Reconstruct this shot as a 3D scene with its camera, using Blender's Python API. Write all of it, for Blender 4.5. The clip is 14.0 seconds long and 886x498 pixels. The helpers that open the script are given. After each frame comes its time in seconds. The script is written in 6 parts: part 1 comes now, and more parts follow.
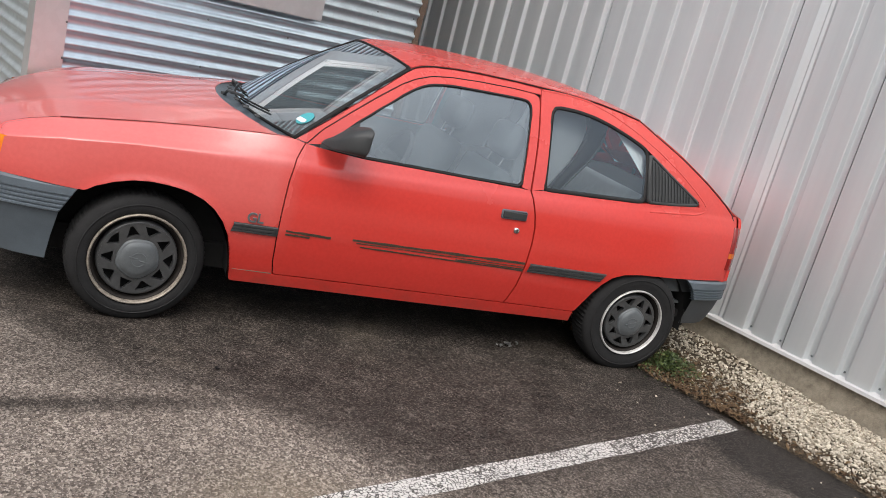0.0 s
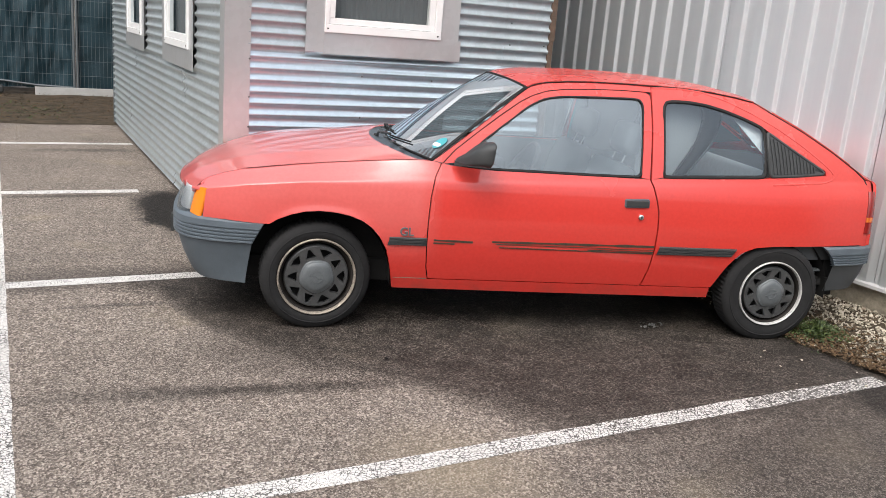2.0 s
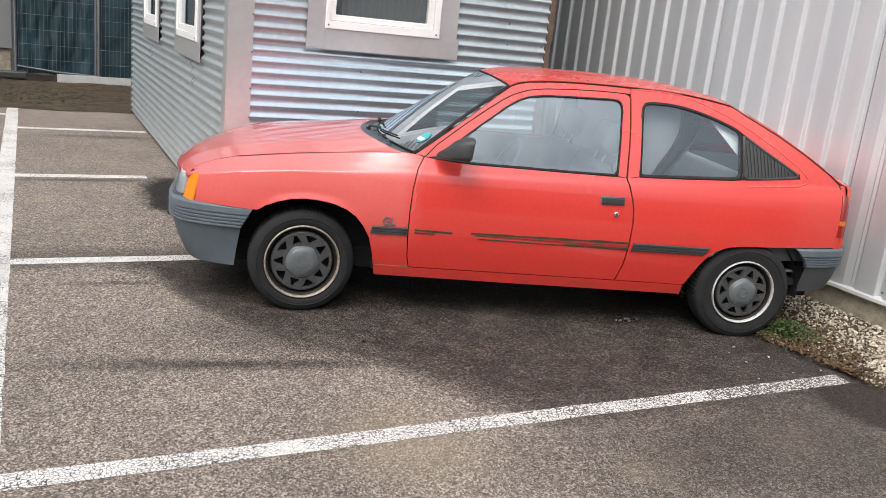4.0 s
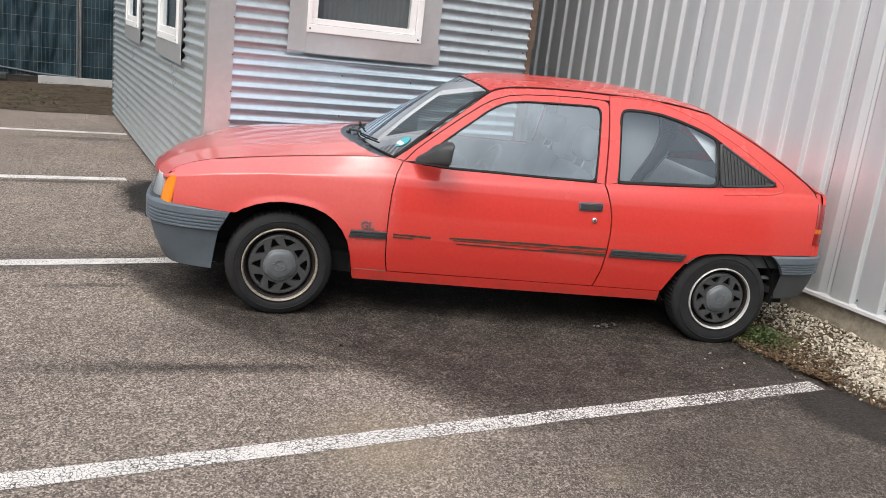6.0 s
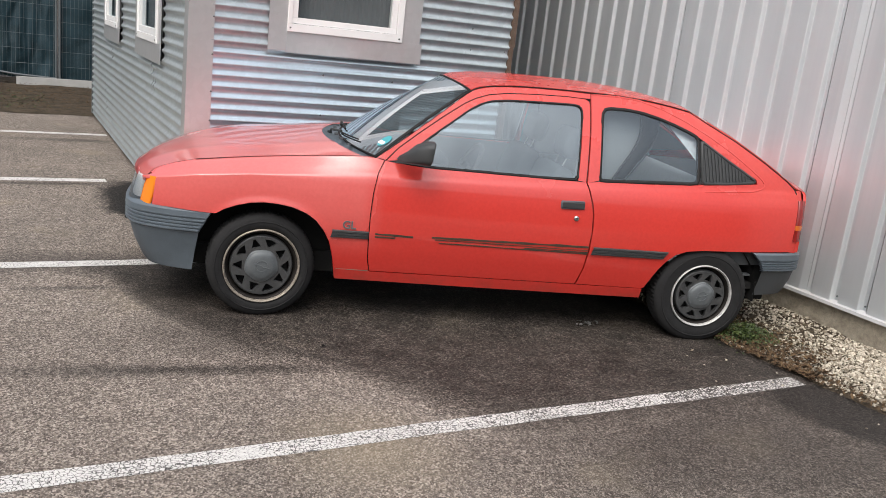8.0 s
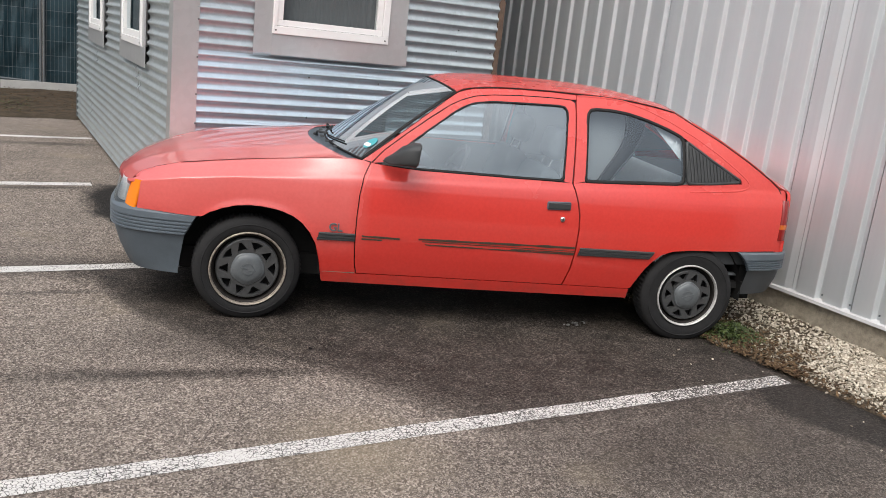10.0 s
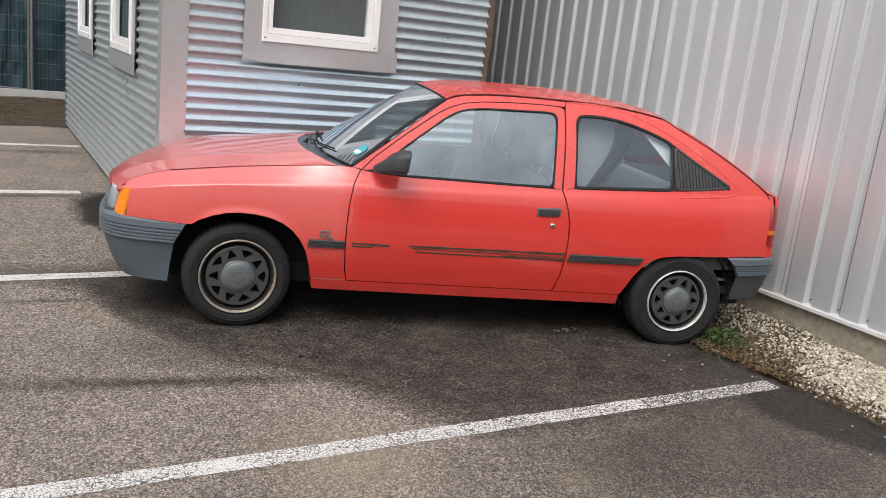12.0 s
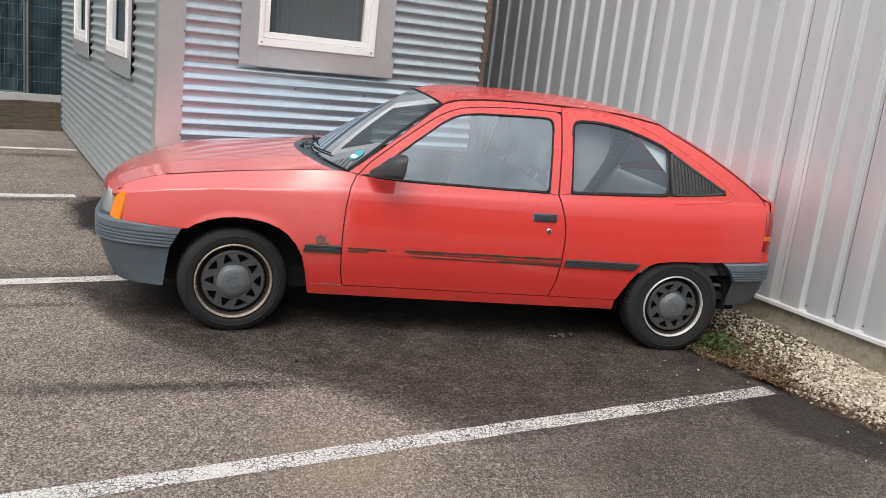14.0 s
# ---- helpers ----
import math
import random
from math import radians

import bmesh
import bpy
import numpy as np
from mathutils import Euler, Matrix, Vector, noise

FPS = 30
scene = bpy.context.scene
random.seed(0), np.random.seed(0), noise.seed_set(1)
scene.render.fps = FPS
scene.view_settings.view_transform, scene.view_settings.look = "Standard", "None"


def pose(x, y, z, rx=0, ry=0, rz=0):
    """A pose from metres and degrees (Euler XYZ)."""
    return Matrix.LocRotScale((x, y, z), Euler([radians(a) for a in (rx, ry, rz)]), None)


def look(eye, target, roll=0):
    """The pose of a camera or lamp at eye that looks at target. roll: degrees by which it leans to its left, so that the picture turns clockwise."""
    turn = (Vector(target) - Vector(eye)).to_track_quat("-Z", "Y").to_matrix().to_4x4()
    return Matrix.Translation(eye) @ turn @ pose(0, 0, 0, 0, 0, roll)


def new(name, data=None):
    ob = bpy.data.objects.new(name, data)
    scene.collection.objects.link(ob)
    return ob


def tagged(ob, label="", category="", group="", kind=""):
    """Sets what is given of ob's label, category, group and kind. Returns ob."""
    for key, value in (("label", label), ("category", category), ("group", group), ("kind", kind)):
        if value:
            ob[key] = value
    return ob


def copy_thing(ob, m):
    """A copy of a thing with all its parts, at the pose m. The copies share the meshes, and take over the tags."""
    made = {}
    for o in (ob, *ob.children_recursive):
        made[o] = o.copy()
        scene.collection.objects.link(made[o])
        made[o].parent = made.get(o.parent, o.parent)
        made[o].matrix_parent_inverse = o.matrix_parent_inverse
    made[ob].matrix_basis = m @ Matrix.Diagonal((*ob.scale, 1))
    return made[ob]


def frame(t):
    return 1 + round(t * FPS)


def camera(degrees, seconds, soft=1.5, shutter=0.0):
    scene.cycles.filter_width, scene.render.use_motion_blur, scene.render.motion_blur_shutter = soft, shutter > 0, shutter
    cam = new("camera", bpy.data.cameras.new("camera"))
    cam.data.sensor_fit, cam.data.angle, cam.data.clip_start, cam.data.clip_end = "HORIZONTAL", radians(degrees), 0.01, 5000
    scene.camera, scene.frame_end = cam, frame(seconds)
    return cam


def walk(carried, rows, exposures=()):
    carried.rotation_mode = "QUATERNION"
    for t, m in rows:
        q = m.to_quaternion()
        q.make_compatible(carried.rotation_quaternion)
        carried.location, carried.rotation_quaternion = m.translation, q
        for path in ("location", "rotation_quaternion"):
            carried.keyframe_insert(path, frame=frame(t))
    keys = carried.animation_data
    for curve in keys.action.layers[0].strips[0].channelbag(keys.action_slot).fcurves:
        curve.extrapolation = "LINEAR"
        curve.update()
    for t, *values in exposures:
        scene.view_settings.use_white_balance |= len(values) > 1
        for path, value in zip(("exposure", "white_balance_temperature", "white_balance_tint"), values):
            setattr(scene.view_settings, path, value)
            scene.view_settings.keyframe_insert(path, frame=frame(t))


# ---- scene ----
cam = camera(54.9, 14.0, soft=0.8)
PATH = [
    (0, (-0.212, -3.548, 1.552), (0.556, -1.775, 1.038), 14.8),
    (0.2, (-0.158, -3.607, 1.541), (0.586, -1.819, 1.041), 13.3),
    (0.5, (-0.076, -3.699, 1.569), (0.572, -1.875, 1.065), 11.0),
    (0.7, (0.005, -3.811, 1.581), (0.473, -1.937, 1.064), 8.3),
    (1, (-0.017, -3.866, 1.569), (0.338, -1.966, 1.054), 5.8),
    (1.2, (-0.014, -3.922, 1.554), (0.32, -2.015, 1.05), 4.5),
    (1.5, (-0.017, -3.98, 1.557), (0.317, -2.072, 1.062), 3.8),
    (1.7, (-0.016, -4.066, 1.548), (0.314, -2.153, 1.066), 3.9),
    (2, (-0.075, -4.169, 1.551), (0.249, -2.26, 1.049), 4.7),
    (2.2, (-0.091, -4.218, 1.56), (0.233, -2.318, 1.026), 5.9),
    (2.5, (-0.057, -4.275, 1.574), (0.253, -2.375, 1.033), 6.0),
    (2.7, (-0.006, -4.309, 1.571), (0.289, -2.405, 1.036), 6.0),
    (3, (0.054, -4.356, 1.576), (0.33, -2.446, 1.051), 5.9),
    (5.5, (0.13, -4.397, 1.577), (0.426, -2.483, 1.077), 6.7),
    (6, (0.14, -4.395, 1.575), (0.452, -2.482, 1.081), 6.8),
    (6.5, (0.151, -4.39, 1.576), (0.478, -2.48, 1.08), 6.7),
    (7, (0.153, -4.382, 1.573), (0.492, -2.474, 1.08), 6.6),
    (7.5, (0.151, -4.387, 1.574), (0.495, -2.479, 1.082), 6.6),
    (10, (0.162, -4.391, 1.576), (0.536, -2.487, 1.091), 6.4),
    (10.5, (0.159, -4.395, 1.578), (0.541, -2.49, 1.103), 6.3),
    (11, (0.157, -4.394, 1.578), (0.546, -2.489, 1.111), 6.3),
    (11.5, (0.159, -4.396, 1.578), (0.552, -2.491, 1.113), 6.2),
    (12, (0.162, -4.395, 1.579), (0.557, -2.491, 1.111), 6.3),
    (12.5, (0.164, -4.393, 1.58), (0.56, -2.489, 1.115), 6.3),
    (13, (0.166, -4.392, 1.576), (0.565, -2.487, 1.115), 6.4),
    (13.5, (0.163, -4.392, 1.579), (0.567, -2.488, 1.12), 6.5),
    (14, (0.16, -4.391, 1.581), (0.564, -2.486, 1.124), 6.5),
]
EXPOSURE = -0.09
walk(cam, [(t, look(eye, target, roll)) for t, eye, target, roll in PATH], [(t, EXPOSURE + e) for t, e in ((0, -0.04), (1.5, 0.20), (2.5, 0.30), (3, 0.28), (5.5, 0.18), (6.5, 0.12), (10, 0.03), (14, 0.0))])

# ---- light ----
world = bpy.data.worlds.new("overcast_sky")
scene.world = world
world.use_nodes = True
wn, wl = world.node_tree.nodes, world.node_tree.links
sky = wn.new("ShaderNodeTexSky")
sky.sky_type, sky.sun_disc = "NISHITA", False
SUN_EL, SUN_AZ = 53.0, 208.0          # height and bearing of the veiled sun
sky.sun_elevation, sky.sun_rotation = radians(SUN_EL), radians(SUN_AZ)
sky.dust_density, sky.air_density = 4.0, 1.2
grey = wn.new("ShaderNodeHueSaturation")
grey.inputs["Saturation"].default_value = 0.48
wl.new(sky.outputs[0], grey.inputs["Color"])
# a clouded sky is brighter overhead than at the horizon
rise = wn.new("ShaderNodeSeparateXYZ")
wl.new(wn.new("ShaderNodeTexCoord").outputs["Generated"], rise.inputs[0])
cloud = wn.new("ShaderNodeMapRange")
cloud.inputs["From Min"].default_value, cloud.inputs["From Max"].default_value = 0.0, 1.0
cloud.inputs["To Min"].default_value, cloud.inputs["To Max"].default_value = 0.45, 2.3
wl.new(rise.outputs["Z"], cloud.inputs["Value"])
veil = wn.new("ShaderNodeMix")
veil.data_type, veil.blend_type = "RGBA", "MULTIPLY"
veil.inputs[0].default_value = 1.0
wl.new(grey.outputs[0], veil.inputs[6])
wl.new(cloud.outputs["Result"], veil.inputs[7])
wl.new(veil.outputs[2], wn["Background"].inputs["Color"])
wn["Background"].inputs["Strength"].default_value = 0.15
sun = new("sun", bpy.data.lights.new("sun", "SUN"))
sun.data.energy, sun.data.angle, sun.data.color = 0.80, radians(45), (1.0, 0.97, 0.93)
a, b = radians(SUN_EL), radians(SUN_AZ)
sun.matrix_world = look((math.sin(b) * math.cos(a) * 30, math.cos(b) * math.cos(a) * 30, math.sin(a) * 30), (0, 0, 0))

# ---- materials ----
def material(name, colour, rough=0.6, metal=0.0, coat=0.0):
    m = bpy.data.materials.new(name)
    m.use_nodes = True
    p = m.node_tree.nodes["Principled BSDF"]
    p.inputs["Base Color"].default_value = (*colour, 1)
    p.inputs["Roughness"].default_value = rough
    p.inputs["Metallic"].default_value = metal
    p.inputs["Coat Weight"].default_value = coat
    p.inputs["Coat Roughness"].default_value = 0.06
    return m


class Nodes:
    """Short hand for building node trees."""

    def __init__(self, m):
        self.t = m.node_tree
        self.p = self.t.nodes["Principled BSDF"]
        self.co = self.t.nodes.new("ShaderNodeTexCoord").outputs["Object"]

    def link(self, a, b):
        self.t.links.new(a, b)

    def noise(self, scale, detail=4, rough=0.55, stretch=None):
        n = self.t.nodes.new("ShaderNodeTexNoise")
        n.inputs["Scale"].default_value, n.inputs["Detail"].default_value, n.inputs["Roughness"].default_value = scale, detail, rough
        self.link(self.mapped(stretch) if stretch else self.co, n.inputs["Vector"])
        return n.outputs["Fac"]

    def mapped(self, stretch, turn=0.0):
        n = self.t.nodes.new("ShaderNodeMapping")
        n.inputs["Scale"].default_value = stretch
        n.inputs["Rotation"].default_value = (0, 0, turn)
        self.link(self.co, n.inputs["Vector"])
        return n.outputs[0]

    def voronoi(self, scale, feature="F1", out="Distance", stretch=None, randomness=1.0):
        n = self.t.nodes.new("ShaderNodeTexVoronoi")
        n.feature = feature
        n.inputs["Scale"].default_value = scale
        n.inputs["Randomness"].default_value = randomness
        self.link(self.mapped(stretch) if stretch else self.co, n.inputs["Vector"])
        return n.outputs[out]

    def ramp(self, fac, stops):
        n = self.t.nodes.new("ShaderNodeValToRGB")
        e = n.color_ramp.elements
        while len(e) < len(stops):
            e.new(0.5)
        for k, (at, c) in enumerate(stops):
            e[k].position = at
            e[k].color = (*c, 1) if isinstance(c, tuple) else (c, c, c, 1)
        self.link(fac, n.inputs[0])
        return n.outputs[0]

    def mix(self, fac, a, b, kind="MIX"):
        n = self.t.nodes.new("ShaderNodeMix")
        n.data_type, n.blend_type = "RGBA", kind
        for v, i in ((fac, 0), (a, 6), (b, 7)):
            if isinstance(v, (int, float)):
                n.inputs[i].default_value = v if i == 0 else (v, v, v, 1)
            elif isinstance(v, tuple):
                n.inputs[i].default_value = (*v, 1)
            else:
                self.link(v, n.inputs[i])
        return n.outputs[2]

    def maths(self, op, a, b=0.0, c=0.0):
        n = self.t.nodes.new("ShaderNodeMath")
        n.operation = op
        for v, i in ((a, 0), (b, 1), (c, 2)):
            if isinstance(v, (int, float)):
                n.inputs[i].default_value = v
            else:
                self.link(v, n.inputs[i])
        return n.outputs[0]

    def xyz(self):
        n = self.t.nodes.new("ShaderNodeSeparateXYZ")
        self.link(self.co, n.inputs[0])
        return n.outputs

    def window(self, v, lo, hi, soft):
        """1 between lo and hi, falling off over soft."""
        a = self.maths("MULTIPLY_ADD", v, 1 / soft, -lo / soft + 0.5)
        b = self.maths("MULTIPLY_ADD", v, -1 / soft, hi / soft + 0.5)
        n = self.t.nodes.new("ShaderNodeClamp")
        self.link(self.maths("MINIMUM", a, b), n.inputs[0])
        return n.outputs[0]

    def base(self, c):
        self.link(c, self.p.inputs["Base Color"])

    def rough(self, c):
        self.link(c, self.p.inputs["Roughness"])

    def bump(self, h, strength=0.3, dist=0.01):
        n = self.t.nodes.new("ShaderNodeBump")
        n.inputs["Strength"].default_value, n.inputs["Distance"].default_value = strength, dist
        self.link(h, n.inputs["Height"])
        self.link(n.outputs[0], self.p.inputs["Normal"])


def mottled(name, colour, rough=0.6, metal=0.0, spread=0.15, scale=6.0, bump=0.1, grain=120.0, coat=0.0, dist=0.003):
    """A plain surface with stains at one scale and grain at another."""
    m = material(name, colour, rough, metal, coat)
    k = Nodes(m)
    stain = k.noise(scale, 5, 0.65)
    fine = k.noise(grain, 3)
    dark = tuple(c * (1 - spread) for c in colour)
    light = tuple(min(1, c * (1 + spread)) for c in colour)
    k.base(k.mix(0.25, k.ramp(stain, [(0.3, dark), (0.7, light)]), k.ramp(fine, [(0.3, dark), (0.7, light)])))
    k.rough(k.ramp(stain, [(0.3, max(0.03, rough - 0.08)), (0.7, min(1, rough + 0.08))]))
    k.bump(fine, bump, dist)
    return m


def paint_material():
    """Old single-stage red paint, chalked on the surfaces that face up and forward."""
    m = material("faded_red_paint", (0.6, 0.04, 0.03), 0.3, 0.0, 0.9)
    k = Nodes(m)
    x, y, z = k.xyz()
    cloud = k.noise(2.2, 5, 0.6)
    grain = k.noise(60, 4)
    # the front wing and bonnet are the most faded
    front = k.window(x, -3.0, 0.56, 0.12)
    top = k.window(z, 0.80, 3.0, 0.5)
    fade = k.maths("ADD", k.maths("MULTIPLY", k.maths("MULTIPLY", front, k.window(z, 0.52, 3.0, 0.35)), 0.48), k.maths("MULTIPLY", top, 0.14))
    fade = k.maths("ADD", fade, k.maths("MULTIPLY", k.maths("MULTIPLY", front, k.window(z, 0.84, 3.0, 0.14)), 0.34))
    fade = k.maths("MULTIPLY", fade, k.ramp(cloud, [(0.25, 0.75), (0.75, 1.0)]))
    c = k.mix(fade, (0.575, 0.038, 0.028), (0.71, 0.21, 0.198))
    c = k.mix(0.10, c, k.ramp(grain, [(0.35, 0.25), (0.65, 0.7)]), "OVERLAY")
    # road dirt thrown up along the bottom
    low = k.maths("MULTIPLY", k.window(z, -1.0, 0.26, 0.12), k.ramp(k.noise(9, 6, 0.7), [(0.40, 0.0), (0.75, 0.7)]))
    c = k.mix(low, c, (0.16, 0.05, 0.035))
    # the shine has gone from the roof and the tail
    shine = k.maths("MULTIPLY", k.window(x, -3.0, 2.0, 0.5), k.window(z, -1.0, 1.0, 0.2))
    k.link(k.maths("MULTIPLY_ADD", shine, 0.65, 0.25), k.p.inputs["Coat Weight"])
    k.base(c)
    k.rough(k.maths("ADD", k.maths("MULTIPLY_ADD", fade, 0.24, 0.18), k.maths("MULTIPLY", cloud, 0.12)))
    return m


def glass_material(name, tint, gloss=1.0, haze=0.0):
    """Thin glass: see-through with a Fresnel gloss, and a film of dust that also paints in pale sky haze."""
    m = bpy.data.materials.new(name)
    m.use_nodes = True
    t = m.node_tree
    t.nodes.remove(t.nodes["Principled BSDF"])
    out = t.nodes["Material Output"]
    clear, shine, dust_haze = t.nodes.new("ShaderNodeBsdfTransparent"), t.nodes.new("ShaderNodeBsdfGlossy"), t.nodes.new("ShaderNodeBsdfDiffuse")
    clear.inputs[0].default_value = (*tint, 1)
    shine.inputs["Roughness"].default_value = 0.02
    shine.inputs[0].default_value = (0.86, 0.95, 1.0, 1)
    dust_haze.inputs[0].default_value = (0.45, 0.52, 0.55, 1)
    fres = t.nodes.new("ShaderNodeFresnel")
    fres.inputs[0].default_value = 1.52
    co = t.nodes.new("ShaderNodeTexCoord")
    ns = t.nodes.new("ShaderNodeTexNoise")
    ns.inputs["Scale"].default_value = 5.0
    t.links.new(co.outputs["Object"], ns.inputs["Vector"])
    film = t.nodes.new("ShaderNodeMath")
    film.operation = "MULTIPLY"
    film.inputs[1].default_value = haze * 2
    t.links.new(ns.outputs["Fac"], film.inputs[0])
    both = t.nodes.new("ShaderNodeMath")
    both.operation = "MULTIPLY"
    both.inputs[1].default_value = gloss
    t.links.new(fres.outputs[0], both.inputs[0])
    a, b = t.nodes.new("ShaderNodeMixShader"), t.nodes.new("ShaderNodeMixShader")
    t.links.new(film.outputs[0], a.inputs[0])
    t.links.new(clear.outputs[0], a.inputs[1])
    t.links.new(dust_haze.outputs[0], a.inputs[2])
    t.links.new(both.outputs[0], b.inputs[0])
    t.links.new(a.outputs[0], b.inputs[1])
    t.links.new(shine.outputs[0], b.inputs[2])
    t.links.new(b.outputs[0], out.inputs["Surface"])
    return m


def asphalt_material():
    m = material("worn_asphalt", (0.06, 0.055, 0.05), 0.85)
    k = Nodes(m)
    x, y, z = k.xyz()
    stones = k.voronoi(130, out="Color")
    cell = k.voronoi(130)
    bw = k.t.nodes.new("ShaderNodeRGBToBW")
    k.link(stones, bw.inputs[0])
    # pale and dark chippings in a brown-grey binder
    chips = k.ramp(bw.outputs[0], [(0.16, (0.080, 0.065, 0.055)), (0.42, (0.152, 0.126, 0.106)), (0.62, (0.218, 0.183, 0.155)), (0.84, (0.395, 0.342, 0.292))])
    large = k.noise(0.9, 6, 0.6)
    dry = k.mix(k.ramp(large, [(0.3, 0.0), (0.7, 1.0)]), 0.80, 1.18)
    c = k.mix(1.0, chips, dry, "MULTIPLY")
    c = k.mix(k.ramp(k.noise(4.0, 5, 0.7), [(0.35, 0.0), (0.75, 0.35)]), c, (0.10, 0.089, 0.079))
    clump = k.t.nodes.new("ShaderNodeRGBToBW")
    k.link(k.voronoi(58, out="Color"), clump.inputs[0])
    c = k.mix(1.0, c, k.ramp(clump.outputs[0], [(0.2, (0.88, 0.875, 0.87)), (0.8, (1.13, 1.13, 1.13))]), "MULTIPLY")
    c = k.mix(1.0, c, k.ramp(k.noise(24, 4, 0.65), [(0.32, (0.90, 0.895, 0.89)), (0.68, (1.15, 1.15, 1.15))]), "MULTIPLY")
    # damp, oily ground: a tongue along and in front of the parked car, a patch by the cabin, a tyre streak; shade under
    # the car is painted in with it
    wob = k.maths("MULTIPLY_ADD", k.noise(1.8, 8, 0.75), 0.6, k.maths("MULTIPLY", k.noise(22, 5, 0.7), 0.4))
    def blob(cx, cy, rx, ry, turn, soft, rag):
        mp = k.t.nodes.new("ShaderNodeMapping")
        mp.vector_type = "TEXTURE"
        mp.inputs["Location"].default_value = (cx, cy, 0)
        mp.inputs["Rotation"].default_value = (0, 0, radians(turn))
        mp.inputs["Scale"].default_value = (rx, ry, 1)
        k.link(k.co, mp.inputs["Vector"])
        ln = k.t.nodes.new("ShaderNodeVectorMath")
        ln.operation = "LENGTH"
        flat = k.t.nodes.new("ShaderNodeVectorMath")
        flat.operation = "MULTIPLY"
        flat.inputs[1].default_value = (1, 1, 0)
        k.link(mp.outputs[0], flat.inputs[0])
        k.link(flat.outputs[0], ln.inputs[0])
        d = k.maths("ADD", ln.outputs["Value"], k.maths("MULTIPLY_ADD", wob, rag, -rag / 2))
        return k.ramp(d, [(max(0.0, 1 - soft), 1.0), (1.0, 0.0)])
    damp_shade = None
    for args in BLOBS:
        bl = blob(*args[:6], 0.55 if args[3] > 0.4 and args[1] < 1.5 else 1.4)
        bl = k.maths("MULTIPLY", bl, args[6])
        damp_shade = bl if damp_shade is None else k.maths("MAXIMUM", damp_shade, bl)
    # damp ground round the car plus painted shade beneath it, ending along one ragged line
    edge = k.ramp(k.maths("MULTIPLY_ADD", x, 0.25, 0.25), [((q + 1) / 4, (v + 3) / 4) for q, v in DAMP_SHADE_EDGE])
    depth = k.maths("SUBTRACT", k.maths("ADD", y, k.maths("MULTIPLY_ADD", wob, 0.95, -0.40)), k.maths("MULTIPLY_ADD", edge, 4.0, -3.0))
    soaked_shade = k.maths("MULTIPLY", k.ramp(depth, [(0.0, 0.0), (0.08, 0.45), (0.27, 0.86), (0.50, 1.0)]), k.ramp(k.noise(2.6, 5, 0.65), [(0.30, 1.0), (0.72, 0.82)]))
    soaked_shade = k.maths("MULTIPLY", soaked_shade, k.ramp(k.noise(10, 6, 0.7), [(0.36, 1.0), (0.50, 0.93), (0.70, 0.72)]))
    soaked_shade = k.maths("MULTIPLY", soaked_shade, k.window(y, -4.0, 1.25, 0.4))
    damp_shade = k.maths("MAXIMUM", damp_shade, soaked_shade)
    c = k.mix(k.maths("MULTIPLY", damp_shade, 0.95), c, k.mix(1.0, c, (0.030, 0.030, 0.032), "MULTIPLY"))
    # ochre stains
    och = k.maths("MULTIPLY", k.ramp(k.noise(1.35, 3, 0.5), [(0.60, 0.0), (0.72, 0.35)]), k.maths("SUBTRACT", 1.0, damp_shade))
    # scattered paler stones that stay bright in the damp as well
    big = k.t.nodes.new("ShaderNodeRGBToBW")
    k.link(k.voronoi(230, out="Color"), big.inputs[0])
    pale = k.maths("MULTIPLY", k.maths("GREATER_THAN", big.outputs[0], 0.745), k.maths("LESS_THAN", k.voronoi(230), 0.5))
    c = k.mix(k.maths("MULTIPLY", pale, k.maths("MULTIPLY_ADD", damp_shade, -0.33, 0.50)), c, (0.52, 0.465, 0.405))
    dark = k.maths("MULTIPLY", k.maths("LESS_THAN", big.outputs[0], 0.24), 0.45)
    c = k.mix(dark, c, (0.030, 0.026, 0.023))
    c = k.mix(och, c, (0.27, 0.225, 0.155))
    c = k.mix(k.maths("MULTIPLY", blob(0.02, -1.50, 0.42, 0.46, 0, 0.9, 0.9), 0.38), c, (0.30, 0.245, 0.165))
    k.base(c)
    k.rough(k.maths("SUBTRACT", 0.88, k.maths("MULTIPLY", damp_shade, 0.30)))
    k.p.inputs["Specular IOR Level"].default_value = 0.16
    k.bump(k.maths("ADD", k.maths("MULTIPLY", cell, 0.9), k.noise(30, 4)), 0.45, 0.005)
    return m


